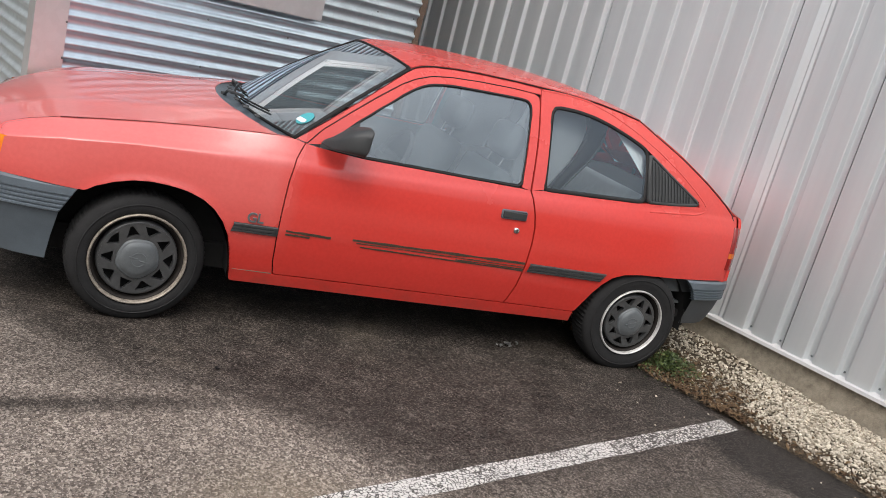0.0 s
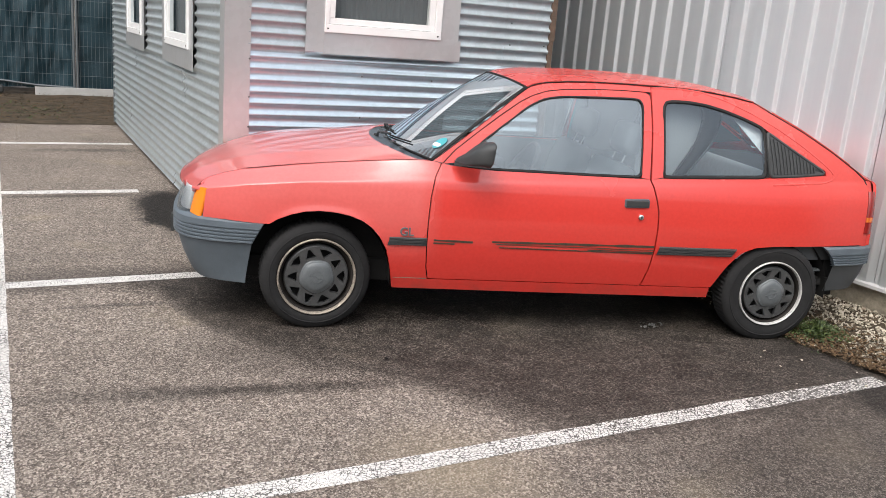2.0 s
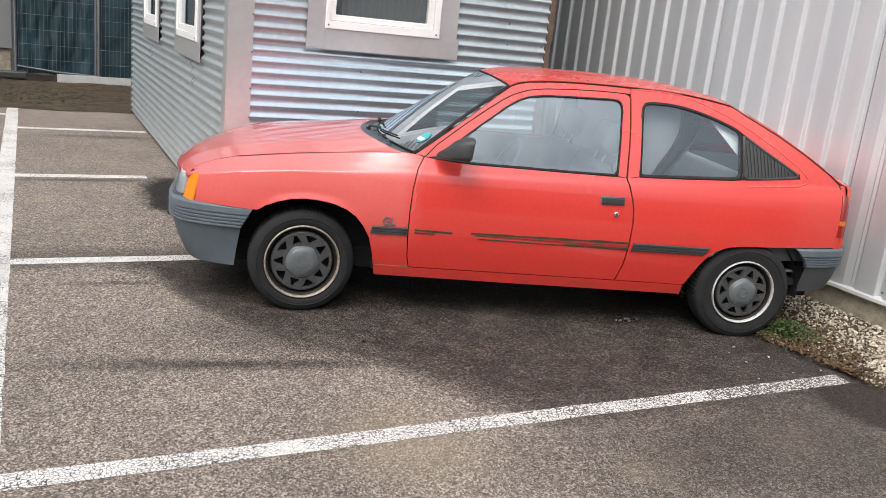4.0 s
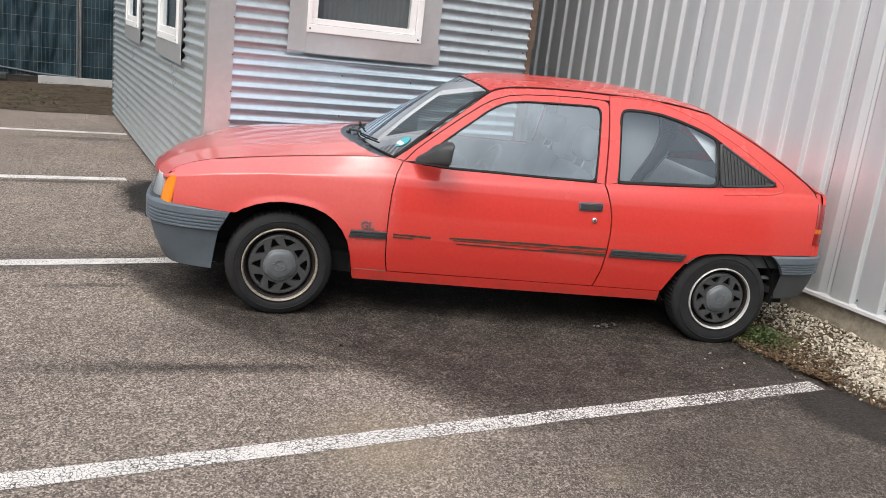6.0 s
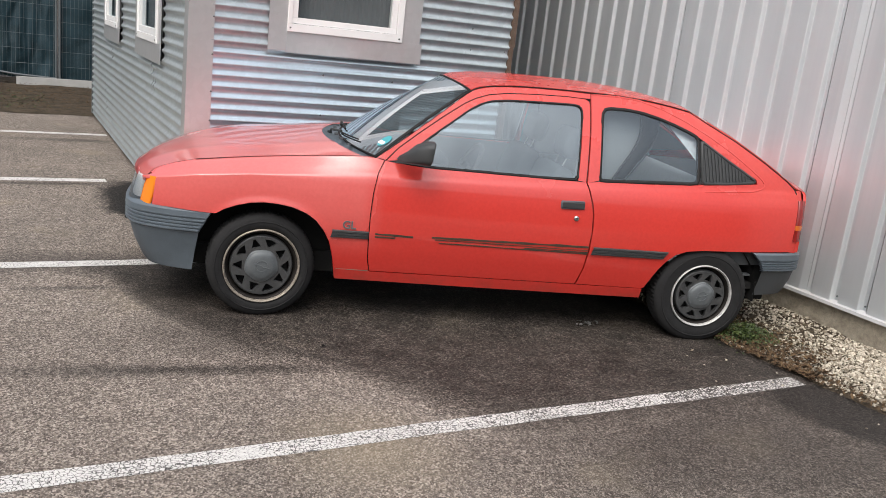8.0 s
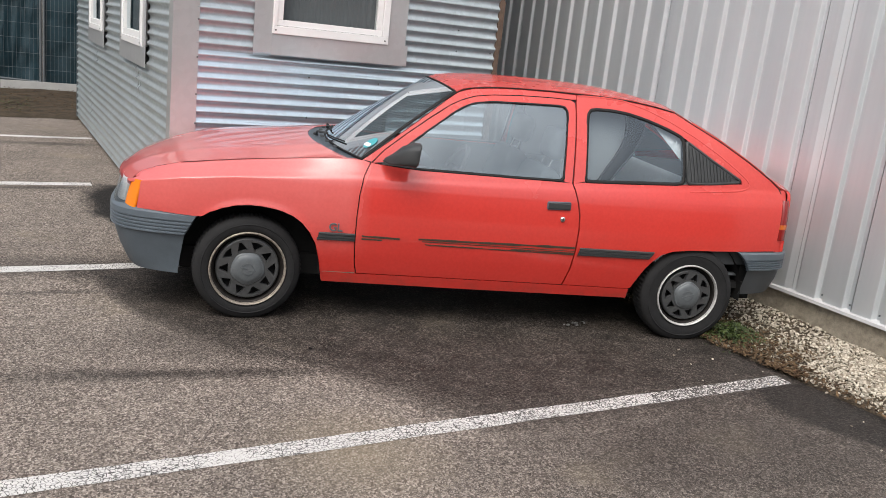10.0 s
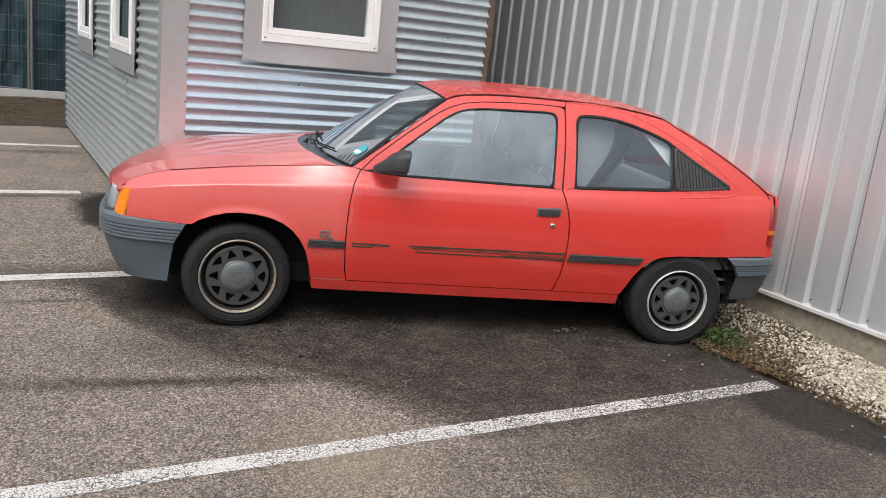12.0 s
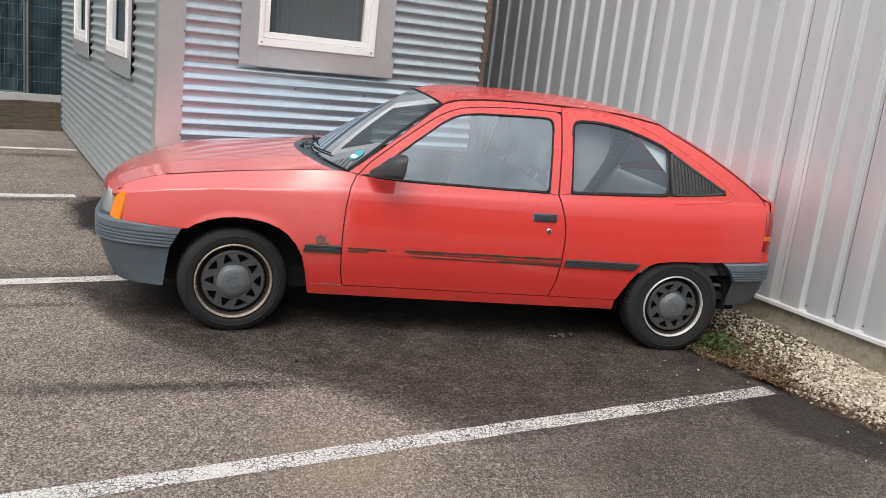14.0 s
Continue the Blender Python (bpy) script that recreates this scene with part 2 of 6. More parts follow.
def road_paint_material():
    """Crazed white road paint: the tar shows through the cracks and where it has worn."""
    m = material("crazed_road_paint", (0.7, 0.7, 0.68), 0.7)
    k = Nodes(m)
    warp = k.t.nodes.new("ShaderNodeTexNoise")
    warp.inputs["Scale"].default_value, warp.inputs["Detail"].default_value = 45.0, 3.0
    k.link(k.co, warp.inputs["Vector"])
    bent = k.t.nodes.new("ShaderNodeVectorMath")
    bent.operation = "MULTIPLY_ADD"
    bent.inputs[1].default_value = (0.022, 0.022, 0.0)
    k.link(warp.outputs["Color"], bent.inputs[0])
    k.link(k.co, bent.inputs[2])
    k.co = bent.outputs[0]
    crack = k.voronoi(62, "DISTANCE_TO_EDGE", "Distance")
    crack2 = k.voronoi(170, "DISTANCE_TO_EDGE", "Distance")
    wear = k.noise(3.0, 6, 0.7)
    worn = k.maths("MULTIPLY", k.window(k.xyz()[0], 1.2, 9.0, 1.8), 0.085)
    width = k.maths("ADD", k.maths("MULTIPLY_ADD", wear, 0.37, -0.078), k.maths("SUBTRACT", worn, k.maths("MULTIPLY", k.window(k.xyz()[1], 0.6, 40.0, 0.8), 0.035)))
    gap = k.maths("LESS_THAN", k.maths("ADD", crack, k.maths("MULTIPLY", crack2, 0.35)), width)
    chips = k.ramp(k.noise(160, 2), [(0.35, (0.03, 0.028, 0.025)), (0.7, (0.16, 0.15, 0.14))])
    white = k.mix(k.ramp(k.noise(25, 5, 0.7), [(0.35, 0.0), (0.7, 0.55)]), (0.63, 0.612, 0.58), (0.47, 0.452, 0.43))
    k.base(k.mix(gap, white, chips))
    k.bump(k.maths("SUBTRACT", 1.0, gap), 0.4, 0.003)
    return m


def zinc_material(name, colour, rough, spangle=0.1, dirt=0.25, metal=0.6):
    m = material(name, colour, rough, metal)
    k = Nodes(m)
    sp = k.voronoi(28, out="Color")
    bw = k.t.nodes.new("ShaderNodeRGBToBW")
    k.link(sp, bw.inputs[0])
    st = k.noise(2.3, 6, 0.7, stretch=(1, 1, 0.35))
    c = k.mix(k.ramp(bw.outputs[0], [(0.3, 0.0), (0.8, 1.0)]), tuple(v * (1 - spangle) for v in colour), tuple(min(1, v * (1 + spangle)) for v in colour))
    c = k.mix(k.ramp(st, [(0.42, 0.0), (0.8, dirt)]), c, (0.30, 0.28, 0.25))
    k.base(c)
    k.rough(k.maths("ADD", rough - 0.03, k.maths("MULTIPLY", st, 0.10)))
    k.bump(k.noise(5, 3), 0.012, 0.01)
    return m


def cladding_material():
    """Silver coil-coated sheet with faint runs down its length."""
    m = material("silver_coated_cladding", (0.7, 0.72, 0.74), 0.4, 0.60)
    k = Nodes(m)
    runs = k.noise(9, 5, 0.6, stretch=(1, 1, 0.04))
    cloud = k.noise(0.8, 3, 0.5)
    c = k.mix(k.ramp(runs, [(0.3, 0.0), (0.7, 1.0)]), (0.625, 0.660, 0.677), (0.69, 0.72, 0.733))
    k.base(k.mix(k.ramp(cloud, [(0.4, 0.0), (0.7, 0.25)]), c, (0.61, 0.63, 0.64)))
    k.rough(k.maths("MULTIPLY_ADD", runs, 0.10, 0.46))
    return m


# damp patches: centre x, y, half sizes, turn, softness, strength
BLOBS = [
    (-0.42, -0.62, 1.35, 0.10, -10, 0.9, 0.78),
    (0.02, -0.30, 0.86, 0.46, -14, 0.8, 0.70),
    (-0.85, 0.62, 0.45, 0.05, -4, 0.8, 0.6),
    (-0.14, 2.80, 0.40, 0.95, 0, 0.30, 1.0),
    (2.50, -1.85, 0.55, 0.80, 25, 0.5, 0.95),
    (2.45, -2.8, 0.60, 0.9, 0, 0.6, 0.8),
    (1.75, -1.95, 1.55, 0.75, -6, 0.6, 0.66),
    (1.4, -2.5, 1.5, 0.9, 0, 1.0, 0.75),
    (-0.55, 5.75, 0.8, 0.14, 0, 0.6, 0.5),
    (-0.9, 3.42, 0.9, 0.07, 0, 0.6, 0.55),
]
# where the damp ground and painted shade round the car end: x, y
DAMP_SHADE_EDGE = [(-0.95, 1.00), (-0.66, 0.75), (-0.58, 0.40), (-0.52, 0.20), (-0.44, 0.00), (-0.36, -0.20), (-0.24, -0.42), (-0.14, -0.58), (0.10, -0.72), (0.28, -0.95), (0.48, -1.28), (0.72, -1.55), (0.95, -1.62), (1.55, -1.68), (2.05, -1.80), (2.40, -2.40), (2.90, -2.90)]
RED = paint_material()
ASPHALT = asphalt_material()
ROAD_PAINT = road_paint_material()
ZINC_NEW = zinc_material("bright_galvanised_sheet", (0.56, 0.655, 0.715), 0.31, 0.03, 0.10, 0.74)
ZINC_OLD = zinc_material("weathered_galvanised_sheet", (0.63, 0.695, 0.715), 0.27, 0.05, 0.22, 0.62)
ZINC_DULL = zinc_material("dull_weathered_sheet", (0.43, 0.49, 0.52), 0.36, 0.05, 0.2, 0.55)
ALU = zinc_material("brushed_aluminium_trim", (0.60, 0.61, 0.615), 0.28, 0.02, 0.18, 0.55)
CLADDING = cladding_material()
CONCRETE = mottled("weathered_concrete", (0.30, 0.265, 0.21), 0.9, 0, 0.40, 22, 0.5, 150, dist=0.006)
FLASHING = mottled("pale_metal_flashing", (0.54, 0.54, 0.54), 0.5, 0.2, 0.08, 7, 0.05)
PVC = mottled("white_window_plastic", (0.82, 0.82, 0.81), 0.35, 0, 0.03, 10, 0.02)
RUBBER = mottled("black_rubber", (0.017, 0.016, 0.016), 0.6, 0, 0.3, 14, 0.1)
TYRE = mottled("dusty_tyre_rubber", (0.020, 0.020, 0.0205), 0.75, 0, 0.3, 22, 0.25)
BLACK_PLASTIC = mottled("black_grained_plastic", (0.035, 0.037, 0.038), 0.55, 0, 0.25, 12, 0.25, 300)
GREY_PLASTIC = mottled("bleached_grey_bumper_plastic", (0.092, 0.114, 0.134), 0.42, 0, 0.16, 7, 0.2, 260)
BLACKISH_PLASTIC = mottled("black_bumper_apron", (0.045, 0.050, 0.055), 0.55, 0, 0.2, 6, 0.2, 260)
DARK_GREY_PLASTIC = mottled("dark_grey_bumper_plastic", (0.080, 0.099, 0.116), 0.5, 0, 0.2, 6, 0.2, 260)
HUBCAP = mottled("dark_grey_painted_wheel_cover", (0.066, 0.068, 0.069), 0.36, 0.25, 0.25, 26, 0.08)
CAP = mottled("grey_painted_hubcap", (0.120, 0.132, 0.138), 0.45, 0.2, 0.15, 30, 0.08)
RIM_DARK = mottled("dirty_dark_steel_rim", (0.025, 0.022, 0.020), 0.6, 0.3, 0.35, 30, 0.1)
RING = mottled("scuffed_bright_rim_edge", (0.62, 0.61, 0.59), 0.45, 0.45, 0.25, 45, 0.15)
RING_DULL = mottled("rusty_worn_rim_edge", (0.34, 0.30, 0.25), 0.5, 0.4, 0.6, 55, 0.2)
# near-white base colour paints the glint on the chrome headrest posts
POST_GLINT = material("glint_white_post", (0.88, 0.88, 0.87), 0.35, 0.2)
REAR_CLOTH = mottled("light_grey_seat_cloth", (0.70, 0.73, 0.75), 0.95, 0, 0.12, 40, 0.3, 500)
PALE_PANEL = mottled("pale_grey_panel", (0.36, 0.385, 0.40), 0.95, 0, 0.12, 40, 0.3, 500)
CHROME = material("dull_chrome", (0.75, 0.75, 0.75), 0.22, 1.0)
UNDER = mottled("black_underseal", (0.019, 0.019, 0.019), 0.9, 0, 0.3, 12, 0.2)
FABRIC = mottled("grey_seat_cloth", (0.125, 0.142, 0.155), 0.95, 0, 0.15, 40, 0.3, 500)
DASH = mottled("dark_grey_dashboard", (0.055, 0.06, 0.065), 0.7, 0, 0.15, 18, 0.15, 300)
GLASS = glass_material("tinted_car_glass", (0.78, 0.84, 0.86), 3.6, 0.17)
GLASS_REAR = glass_material("darker_rear_glass", (0.86, 0.91, 0.92), 2.3, 0.02)
GLASS_WS = glass_material("windscreen_glass", (0.66, 0.73, 0.73), 3.2, 0.12)
GLASS_HOUSE = glass_material("window_glass", (0.75, 0.78, 0.78), 1.0, 0.02)
LAMP_GLASS = glass_material("lamp_glass", (0.95, 0.95, 0.95), 1.0, 0.05)
AMBER_DULL = material("dull_amber_lens", (0.55, 0.12, 0.012), 0.25, 0, 0.4)
AMBER = material("amber_lens", (0.90, 0.24, 0.012), 0.2, 0, 0.5)
LENS_RED = material("red_lens", (0.22, 0.010, 0.008), 0.2, 0, 0.5)
REFLECTOR = material("lamp_reflector", (0.85, 0.85, 0.85), 0.15, 1.0)
LAMP_BOWL = material("silvered_lamp_bowl", (0.82, 0.83, 0.83), 0.35, 0.45)
RUST = mottled("rusty_brown_edge", (0.13, 0.090, 0.065), 0.85, 0.1, 0.4, 20, 0.4)
BLIND = mottled("grey_window_blind", (0.23, 0.24, 0.25), 0.8, 0, 0.06, 8, 0.1)
SOIL = mottled("bare_earth_with_moss", (0.075, 0.058, 0.040), 0.95, 0, 0.75, 5, 1.0, 60, dist=0.03)
STONE = mottled("pale_limestone_chippings", (0.40, 0.37, 0.315), 0.85, 0, 0.3, 20, 0.3)
LEAF = mottled("weed_leaf", (0.036, 0.060, 0.016), 0.6, 0, 0.3, 30, 0.1)
DRY = mottled("dry_leaf_litter", (0.088, 0.062, 0.039), 0.9, 0, 0.4, 25, 0.2)
TARP = mottled("dark_green_blue_privacy_screen", (0.015, 0.043, 0.057), 0.36, 0, 0.5, 3, 0.4, 60, dist=0.02)
GALV = mottled("galvanised_tube", (0.17, 0.19, 0.20), 0.5, 0.5, 0.15, 20, 0.1)
WALL_PAINT = mottled("grey_render", (0.19, 0.195, 0.195), 0.9, 0, 0.08, 2, 0.15)
DULL_RENDER = mottled("dark_grey_green_render", (0.10, 0.11, 0.095), 0.9, 0, 0.4, 0.5, 0.2)
BOARD = mottled("white_board", (0.46, 0.46, 0.45), 0.6, 0, 0.12, 5, 0.1)
STICKER_TEAL = material("turquoise_sticker", (0.06, 0.36, 0.40), 0.5)
STICKER_WHITE = material("white_sticker", (0.8, 0.82, 0.82), 0.5)
RESIDUE = mottled("brown_glue_residue", (0.050, 0.033, 0.019), 0.8, 0, 0.5, 30, 0.2)

for m in (TYRE, RUBBER, UNDER, RIM_DARK, SOIL, STONE, CONCRETE, DRY, ROAD_PAINT):
    m.node_tree.nodes["Principled BSDF"].inputs["Specular IOR Level"].default_value = 0.2


def vary(m, lo, hi, kind="island"):
    """Gives every loose piece of a mesh its own shade."""
    t = m.node_tree
    p = t.nodes["Principled BSDF"]
    old = p.inputs["Base Color"].links[0].from_socket
    g = t.nodes.new("ShaderNodeNewGeometry")
    r = t.nodes.new("ShaderNodeValToRGB")
    r.color_ramp.elements[0].color, r.color_ramp.elements[1].color = (*lo, 1), (*hi, 1)
    t.links.new(g.outputs["Random Per Island"], r.inputs[0])
    x = t.nodes.new("ShaderNodeMix")
    x.data_type, x.blend_type = "RGBA", "MULTIPLY"
    x.inputs[0].default_value = 1
    t.links.new(old, x.inputs[6])
    t.links.new(r.outputs[0], x.inputs[7])
    t.links.new(x.outputs[2], p.inputs["Base Color"])


vary(STONE, (0.45, 0.40, 0.34), (1.5, 1.48, 1.42))
vary(DRY, (0.5, 0.4, 0.35), (1.7, 1.6, 1.4))
vary(LEAF, (0.5, 0.6, 0.5), (1.9, 1.6, 1.2))

# ---- building helpers ----
def finish(bm, smooth=False, out=None):
    if out is not None:
        bm.normal_update()
        s = Vector((0, 0, 0))
        for f in bm.faces:
            s += f.normal * f.calc_area()
        if s.dot(Vector(out)) < 0:
            bmesh.ops.reverse_faces(bm, faces=bm.faces)
    for f in bm.faces:
        f.smooth = smooth
    return bm


def part(name, bm, mat, parent=None, label="", smooth=None, sharp=None):
    """One mesh object out of bm, under parent."""
    me = bpy.data.meshes.new(name)
    if smooth is not None:
        for f in bm.faces:
            f.smooth = smooth
    bm.to_mesh(me)
    bm.free()
    for m in mat if isinstance(mat, (list, tuple)) else (mat,):
        me.materials.append(m)
    if sharp is None and mat is RED:
        sharp = 32
    if sharp:
        me.set_sharp_from_angle(angle=radians(sharp))
    ob = new(name, me)
    if parent:
        ob.parent = parent
    if label:
        ob["label"] = label
    return ob


def box(bm, x0, x1, y0, y1, z0, z1, bevel=0.0, m=None):
    """Adds a box, with bevelled edges if asked."""
    r = bmesh.ops.create_cube(bm, size=1)
    vs = r["verts"]
    for v in vs:
        v.co = Vector((x0 + (v.co.x + 0.5) * (x1 - x0), y0 + (v.co.y + 0.5) * (y1 - y0), z0 + (v.co.z + 0.5) * (z1 - z0)))
    if bevel:
        es = list({e for v in vs for e in v.link_edges})
        g = bmesh.ops.bevel(bm, geom=es, offset=bevel, segments=2, affect="EDGES", profile=0.5)
        vs = list({v for f in g["faces"] for v in f.verts} | {v for v in vs if v.is_valid})
    if m is not None:
        bmesh.ops.transform(bm, matrix=m, verts=vs)
    return vs


def boxed(x0, x1, y0, y1, z0, z1, bevel=0.0, m=None):
    bm = bmesh.new()
    box(bm, x0, x1, y0, y1, z0, z1, bevel, m)
    return bm


def grid(rows, bm=None, close=False):
    """A sheet of quads through rows of points; close joins each row's end to its start."""
    bm = bm or bmesh.new()
    vs = [[bm.verts.new(p) for p in r] for r in rows]
    for a, b in zip(vs, vs[1:]):
        n = len(a)
        for i in range(n if close else n - 1):
            j = (i + 1) % n
            bm.faces.new((a[i], a[j], b[j], b[i]))
    return bm


def tube(bm, pts, r, n=8):
    """A round bar along points."""
    rows = []
    for i, p in enumerate(pts):
        p = Vector(p)
        d = (Vector(pts[min(i + 1, len(pts) - 1)]) - Vector(pts[max(i - 1, 0)])).normalized()
        q = d.to_track_quat("Z", "Y")
        rows.append([p + q @ Vector((r * math.cos(k * math.tau / n), r * math.sin(k * math.tau / n), 0)) for k in range(n)])
    grid(rows, bm, True)
    for row in (rows[0], rows[-1]):
        bm.faces.new([bm.verts.new(p) for p in row])
    return bm


def lathe(profile, n=48, bm=None):
    """Turns (radius, depth) points about the y axis."""
    rows = [[Vector((r * math.cos(k * math.tau / n), d, r * math.sin(k * math.tau / n))) for k in range(n)] for r, d in profile]
    return grid(rows, bm, True)


SITE_TURN = 18.5
SITE = pose(0, 0, 0, 0, 0, SITE_TURN)      # site frame: x towards the hall wall, y away, z up


def thing(name, m=None):
    ob = new(name)
    ob.empty_display_size = 0.1
    ob.matrix_basis = m if m is not None else Matrix()
    return ob


# ---- ground ----
def steps(lo, hi, fine_lo, fine_hi, d):
    v = list(np.arange(fine_lo, fine_hi + 1e-6, d))
    s, x = d, fine_hi
    while x < hi:
        s *= 1.7
        x = min(hi, x + s)
        v.append(x)
    s, x = d, fine_lo
    while x > lo:
        s *= 1.7
        x = max(lo, x - s)
        v.insert(0, x)
    return v


def ground_height(x, y):
    return 0.004 * noise.noise((x * 0.7, y * 0.7, 3.0)) * math.exp(-((x - 1) ** 2 + (y - 1) ** 2) / 60)


gx, gy = steps(-900, 900, -6, 4, 0.25), steps(-900, 900, -5, 12, 0.25)
bm = grid([[Vector((x, y, ground_height(x, y) - 0.004)) for x in gx] for y in gy])
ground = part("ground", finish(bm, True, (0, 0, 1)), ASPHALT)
ground.matrix_basis = SITE
tagged(ground, "grey-brown worn asphalt of the car park with damp stains and painted shade under the car", "asphalt", kind="structure")


def line(x0, x1, y0, y1, label):
    nx = max(2, int(abs(x1 - x0) / 0.08))
    ny = max(2, int(abs(y1 - y0) / 0.08))
    bm = bmesh.new()
    top = []
    for j in range(ny + 1):
        row = []
        for i in range(nx + 1):
            x, y = x0 + (x1 - x0) * i / nx, y0 + (y1 - y0) * j / ny
            wob = 0.006 * noise.noise((x * 5, y * 5, 1))
            if i in (0, nx):
                x += wob
            if j in (0, ny):
                y += wob
            row.append(Vector((x, y, ground_height(x, y) - 0.0018)))
        top.append(row)
    grid(top, bm)
    ob = part("parking_line", finish(bm, True, (0, 0, 1)), ROAD_PAINT)
    ob.matrix_basis = SITE
    return tagged(ob, label, "road marking", "parking lines", "structure")


line(-1.40, 2.52, -1.465, -1.36, "cracked white painted parking line on the asphalt")
line(-1.40, 2.52, 1.025, 1.14, "white painted parking line running under the car")
line(-1.40, -0.36, 3.52, 3.645, "white painted parking line ending by the cabin")
line(-1.40, -0.06, 6.14, 6.26, "white painted parking line reaching the cabin wall")
line(-1.53, -1.40, -4.0, 7.85, "long cracked white line across the bays")
line(-6.0, -1.53, 7.15, 7.27, "white painted parking line of the far bay")

# bare earth strip beyond the asphalt
rows = []
for j in range(33):
    y = 7.75 + j * 0.14
    row = []
    for i in range(61):
        x = -7 + i * 0.2
        edge = 0.09 * noise.noise((x * 1.7, 0, 5)) if j == 0 else 0
        h = (0.0 if j == 0 else 0.012 + 0.020 * noise.noise((x * 1.4, y * 1.4, 2)) + 0.012 * noise.noise((x * 6, y * 6, 2))) + min(1, j / 10) * 0.01
        row.append(Vector((x, y + edge, h)))
    rows.append(row)
soil = part("earth_strip", finish(grid(rows), True, (0, 0, 1)), SOIL)
soil.matrix_basis = SITE
tagged(soil, "bare brown earth with moss in front of the fence", "soil", kind="structure")


def scatter(name, n, where, size, mat, label, category, flat=0.6, sides=None, seed=1):
    """Many small stones or scraps in one mesh."""
    rnd = random.Random(seed)
    verts, faces = [], []
    ico = bmesh.new()
    bmesh.ops.create_icosphere(ico, subdivisions=1, radius=1)
    iv = [v.co.copy() for v in ico.verts]
    fs = [[v.index for v in f.verts] for f in ico.faces]
    ico.free()
    for _ in range(n):
        x, y, z = where(rnd)
        s = size(rnd)
        q = Euler((rnd.uniform(-0.5, 0.5), rnd.uniform(-0.5, 0.5), rnd.uniform(0, 6.3))).to_matrix()
        o = len(verts)
        sc = Vector((s * rnd.uniform(0.75, 1.35), s * rnd.uniform(0.7, 1.0), s * rnd.uniform(flat * 0.7, flat * 1.3)))
        jig = [rnd.uniform(0.72, 1.15) for _ in iv]
        for c, g in zip(iv, jig):
            p = q @ Vector((c.x * sc.x * g, c.y * sc.y * g, c.z * sc.z * g))
            verts.append((x + p.x, y + p.y, z + p.z))
        faces += [[o + i for i in f] for f in fs]
    me = bpy.data.meshes.new(name)
    me.from_pydata(verts, [], faces)
    me.materials.append(mat)
    ob = new(name, me)
    ob.matrix_basis = SITE
    return tagged(ob, label, category, kind="stuff")


def scraps(name, n, where, size, mat, label, category, seed=1, upright=0.35, long=1.8):
    """Many small curled leaves in one mesh."""
    rnd = random.Random(seed)
    verts, faces = [], []
    for _ in range(n):
        x, y, z = where(rnd)
        s = size(rnd)
        q = Euler((rnd.uniform(-upright, upright), rnd.uniform(-upright, upright), rnd.uniform(0, 6.3))).to_matrix()
        o = len(verts)
        c = rnd.uniform(-0.3, 0.4) * s
        for px, py, pz in ((-long, 0, 0), (-long * 0.35, 0.5, c), (long * 0.45, 0.42, c), (long, 0, 0.1 * c), (long * 0.45, -0.42, c * 0.7), (-long * 0.35, -0.5, c)):
            p = q @ Vector((px * s * 0.5, py * s * 0.6, pz))
            verts.append((x + p.x, y + p.y, z + p.z + 0.3 * s * upright))
        faces += [(o, o + 1, o + 5), (o + 1, o + 2, o + 4, o + 5), (o + 2, o + 3, o + 4)]
    me = bpy.data.meshes.new(name)
    me.from_pydata(verts, [], faces)
    me.materials.append(mat)
    ob = new(name, me)
    ob.matrix_basis = SITE
    return tagged(ob, label, category, kind="stuff")


def bank(x, y):
    """Height of the gravel bank at the foot of the hall."""
    t = max(0.0, min(1.0, (x - bank_edge(y)) / (3.43 - bank_edge(y))))
    return 0.008 + 0.040 * t ** 1.2 * max(0.25, min(1.0, y + 1.6)) + 0.012 * noise.noise((x * 6, y * 6, 7)) * min(1, t * 4)


def bank_edge(y):
    return 2.54 - 0.09 * max(-3.0, min(0.5, y + 0.78)) * 0.9 + 0.03 * noise.noise((y * 2.6, 0, 9)) + 0.015 * noise.noise((y * 9, 0, 4))


rows = []
for j in range(141):
    y = -4.2 + j * 0.1
    e = bank_edge(y)
    rows.append([Vector((e + (3.47 - e) * i / 10, y, bank(e + (3.47 - e) * i / 10, y) - 0.004 + (0.002 if i else -0.008))) for i in range(11)])
bed = part("gravel_bed", finish(grid(rows), True, (0, 0, 1)), SOIL)
bed.matrix_basis = SITE
tagged(bed, "earth and gravel bank along the foot of the metal hall", "gravel bed", kind="structure")


def on_bank(rnd, lo=-4.2, hi=1.6):
    while True:
        y = rnd.uniform(lo, hi)
        e = bank_edge(y)
        x = e + (3.42 - e) * rnd.random()
        t = (x - e) / (3.42 - e)
        bare = max(0.0, min(1.0, (y + 1.35) / 0.4))        # earth shows between the stones behind the car
        if rnd.random() < (0.12 + 1.6 * t) * (1 - bare) + (0.06 + 0.30 * t) * bare:
            return x, y, bank(x, y) + 0.004


scatter("gravel", 27000, lambda r: on_bank(r), lambda r: r.uniform(0.0035, 0.0098) * r.choice((1, 1, 1, 1, 1.6)), STONE, "pale limestone chippings along the hall wall", "gravel", 0.65, seed=4)
scatter("loose_stone", 24, lambda r: (2.45 + r.gauss(0, 0.18), r.uniform(-3, -0.6), 0.004), lambda r: r.uniform(0.004, 0.010), STONE, "loose pale chippings strewn on the asphalt edge", "gravel", 0.6, seed=8)


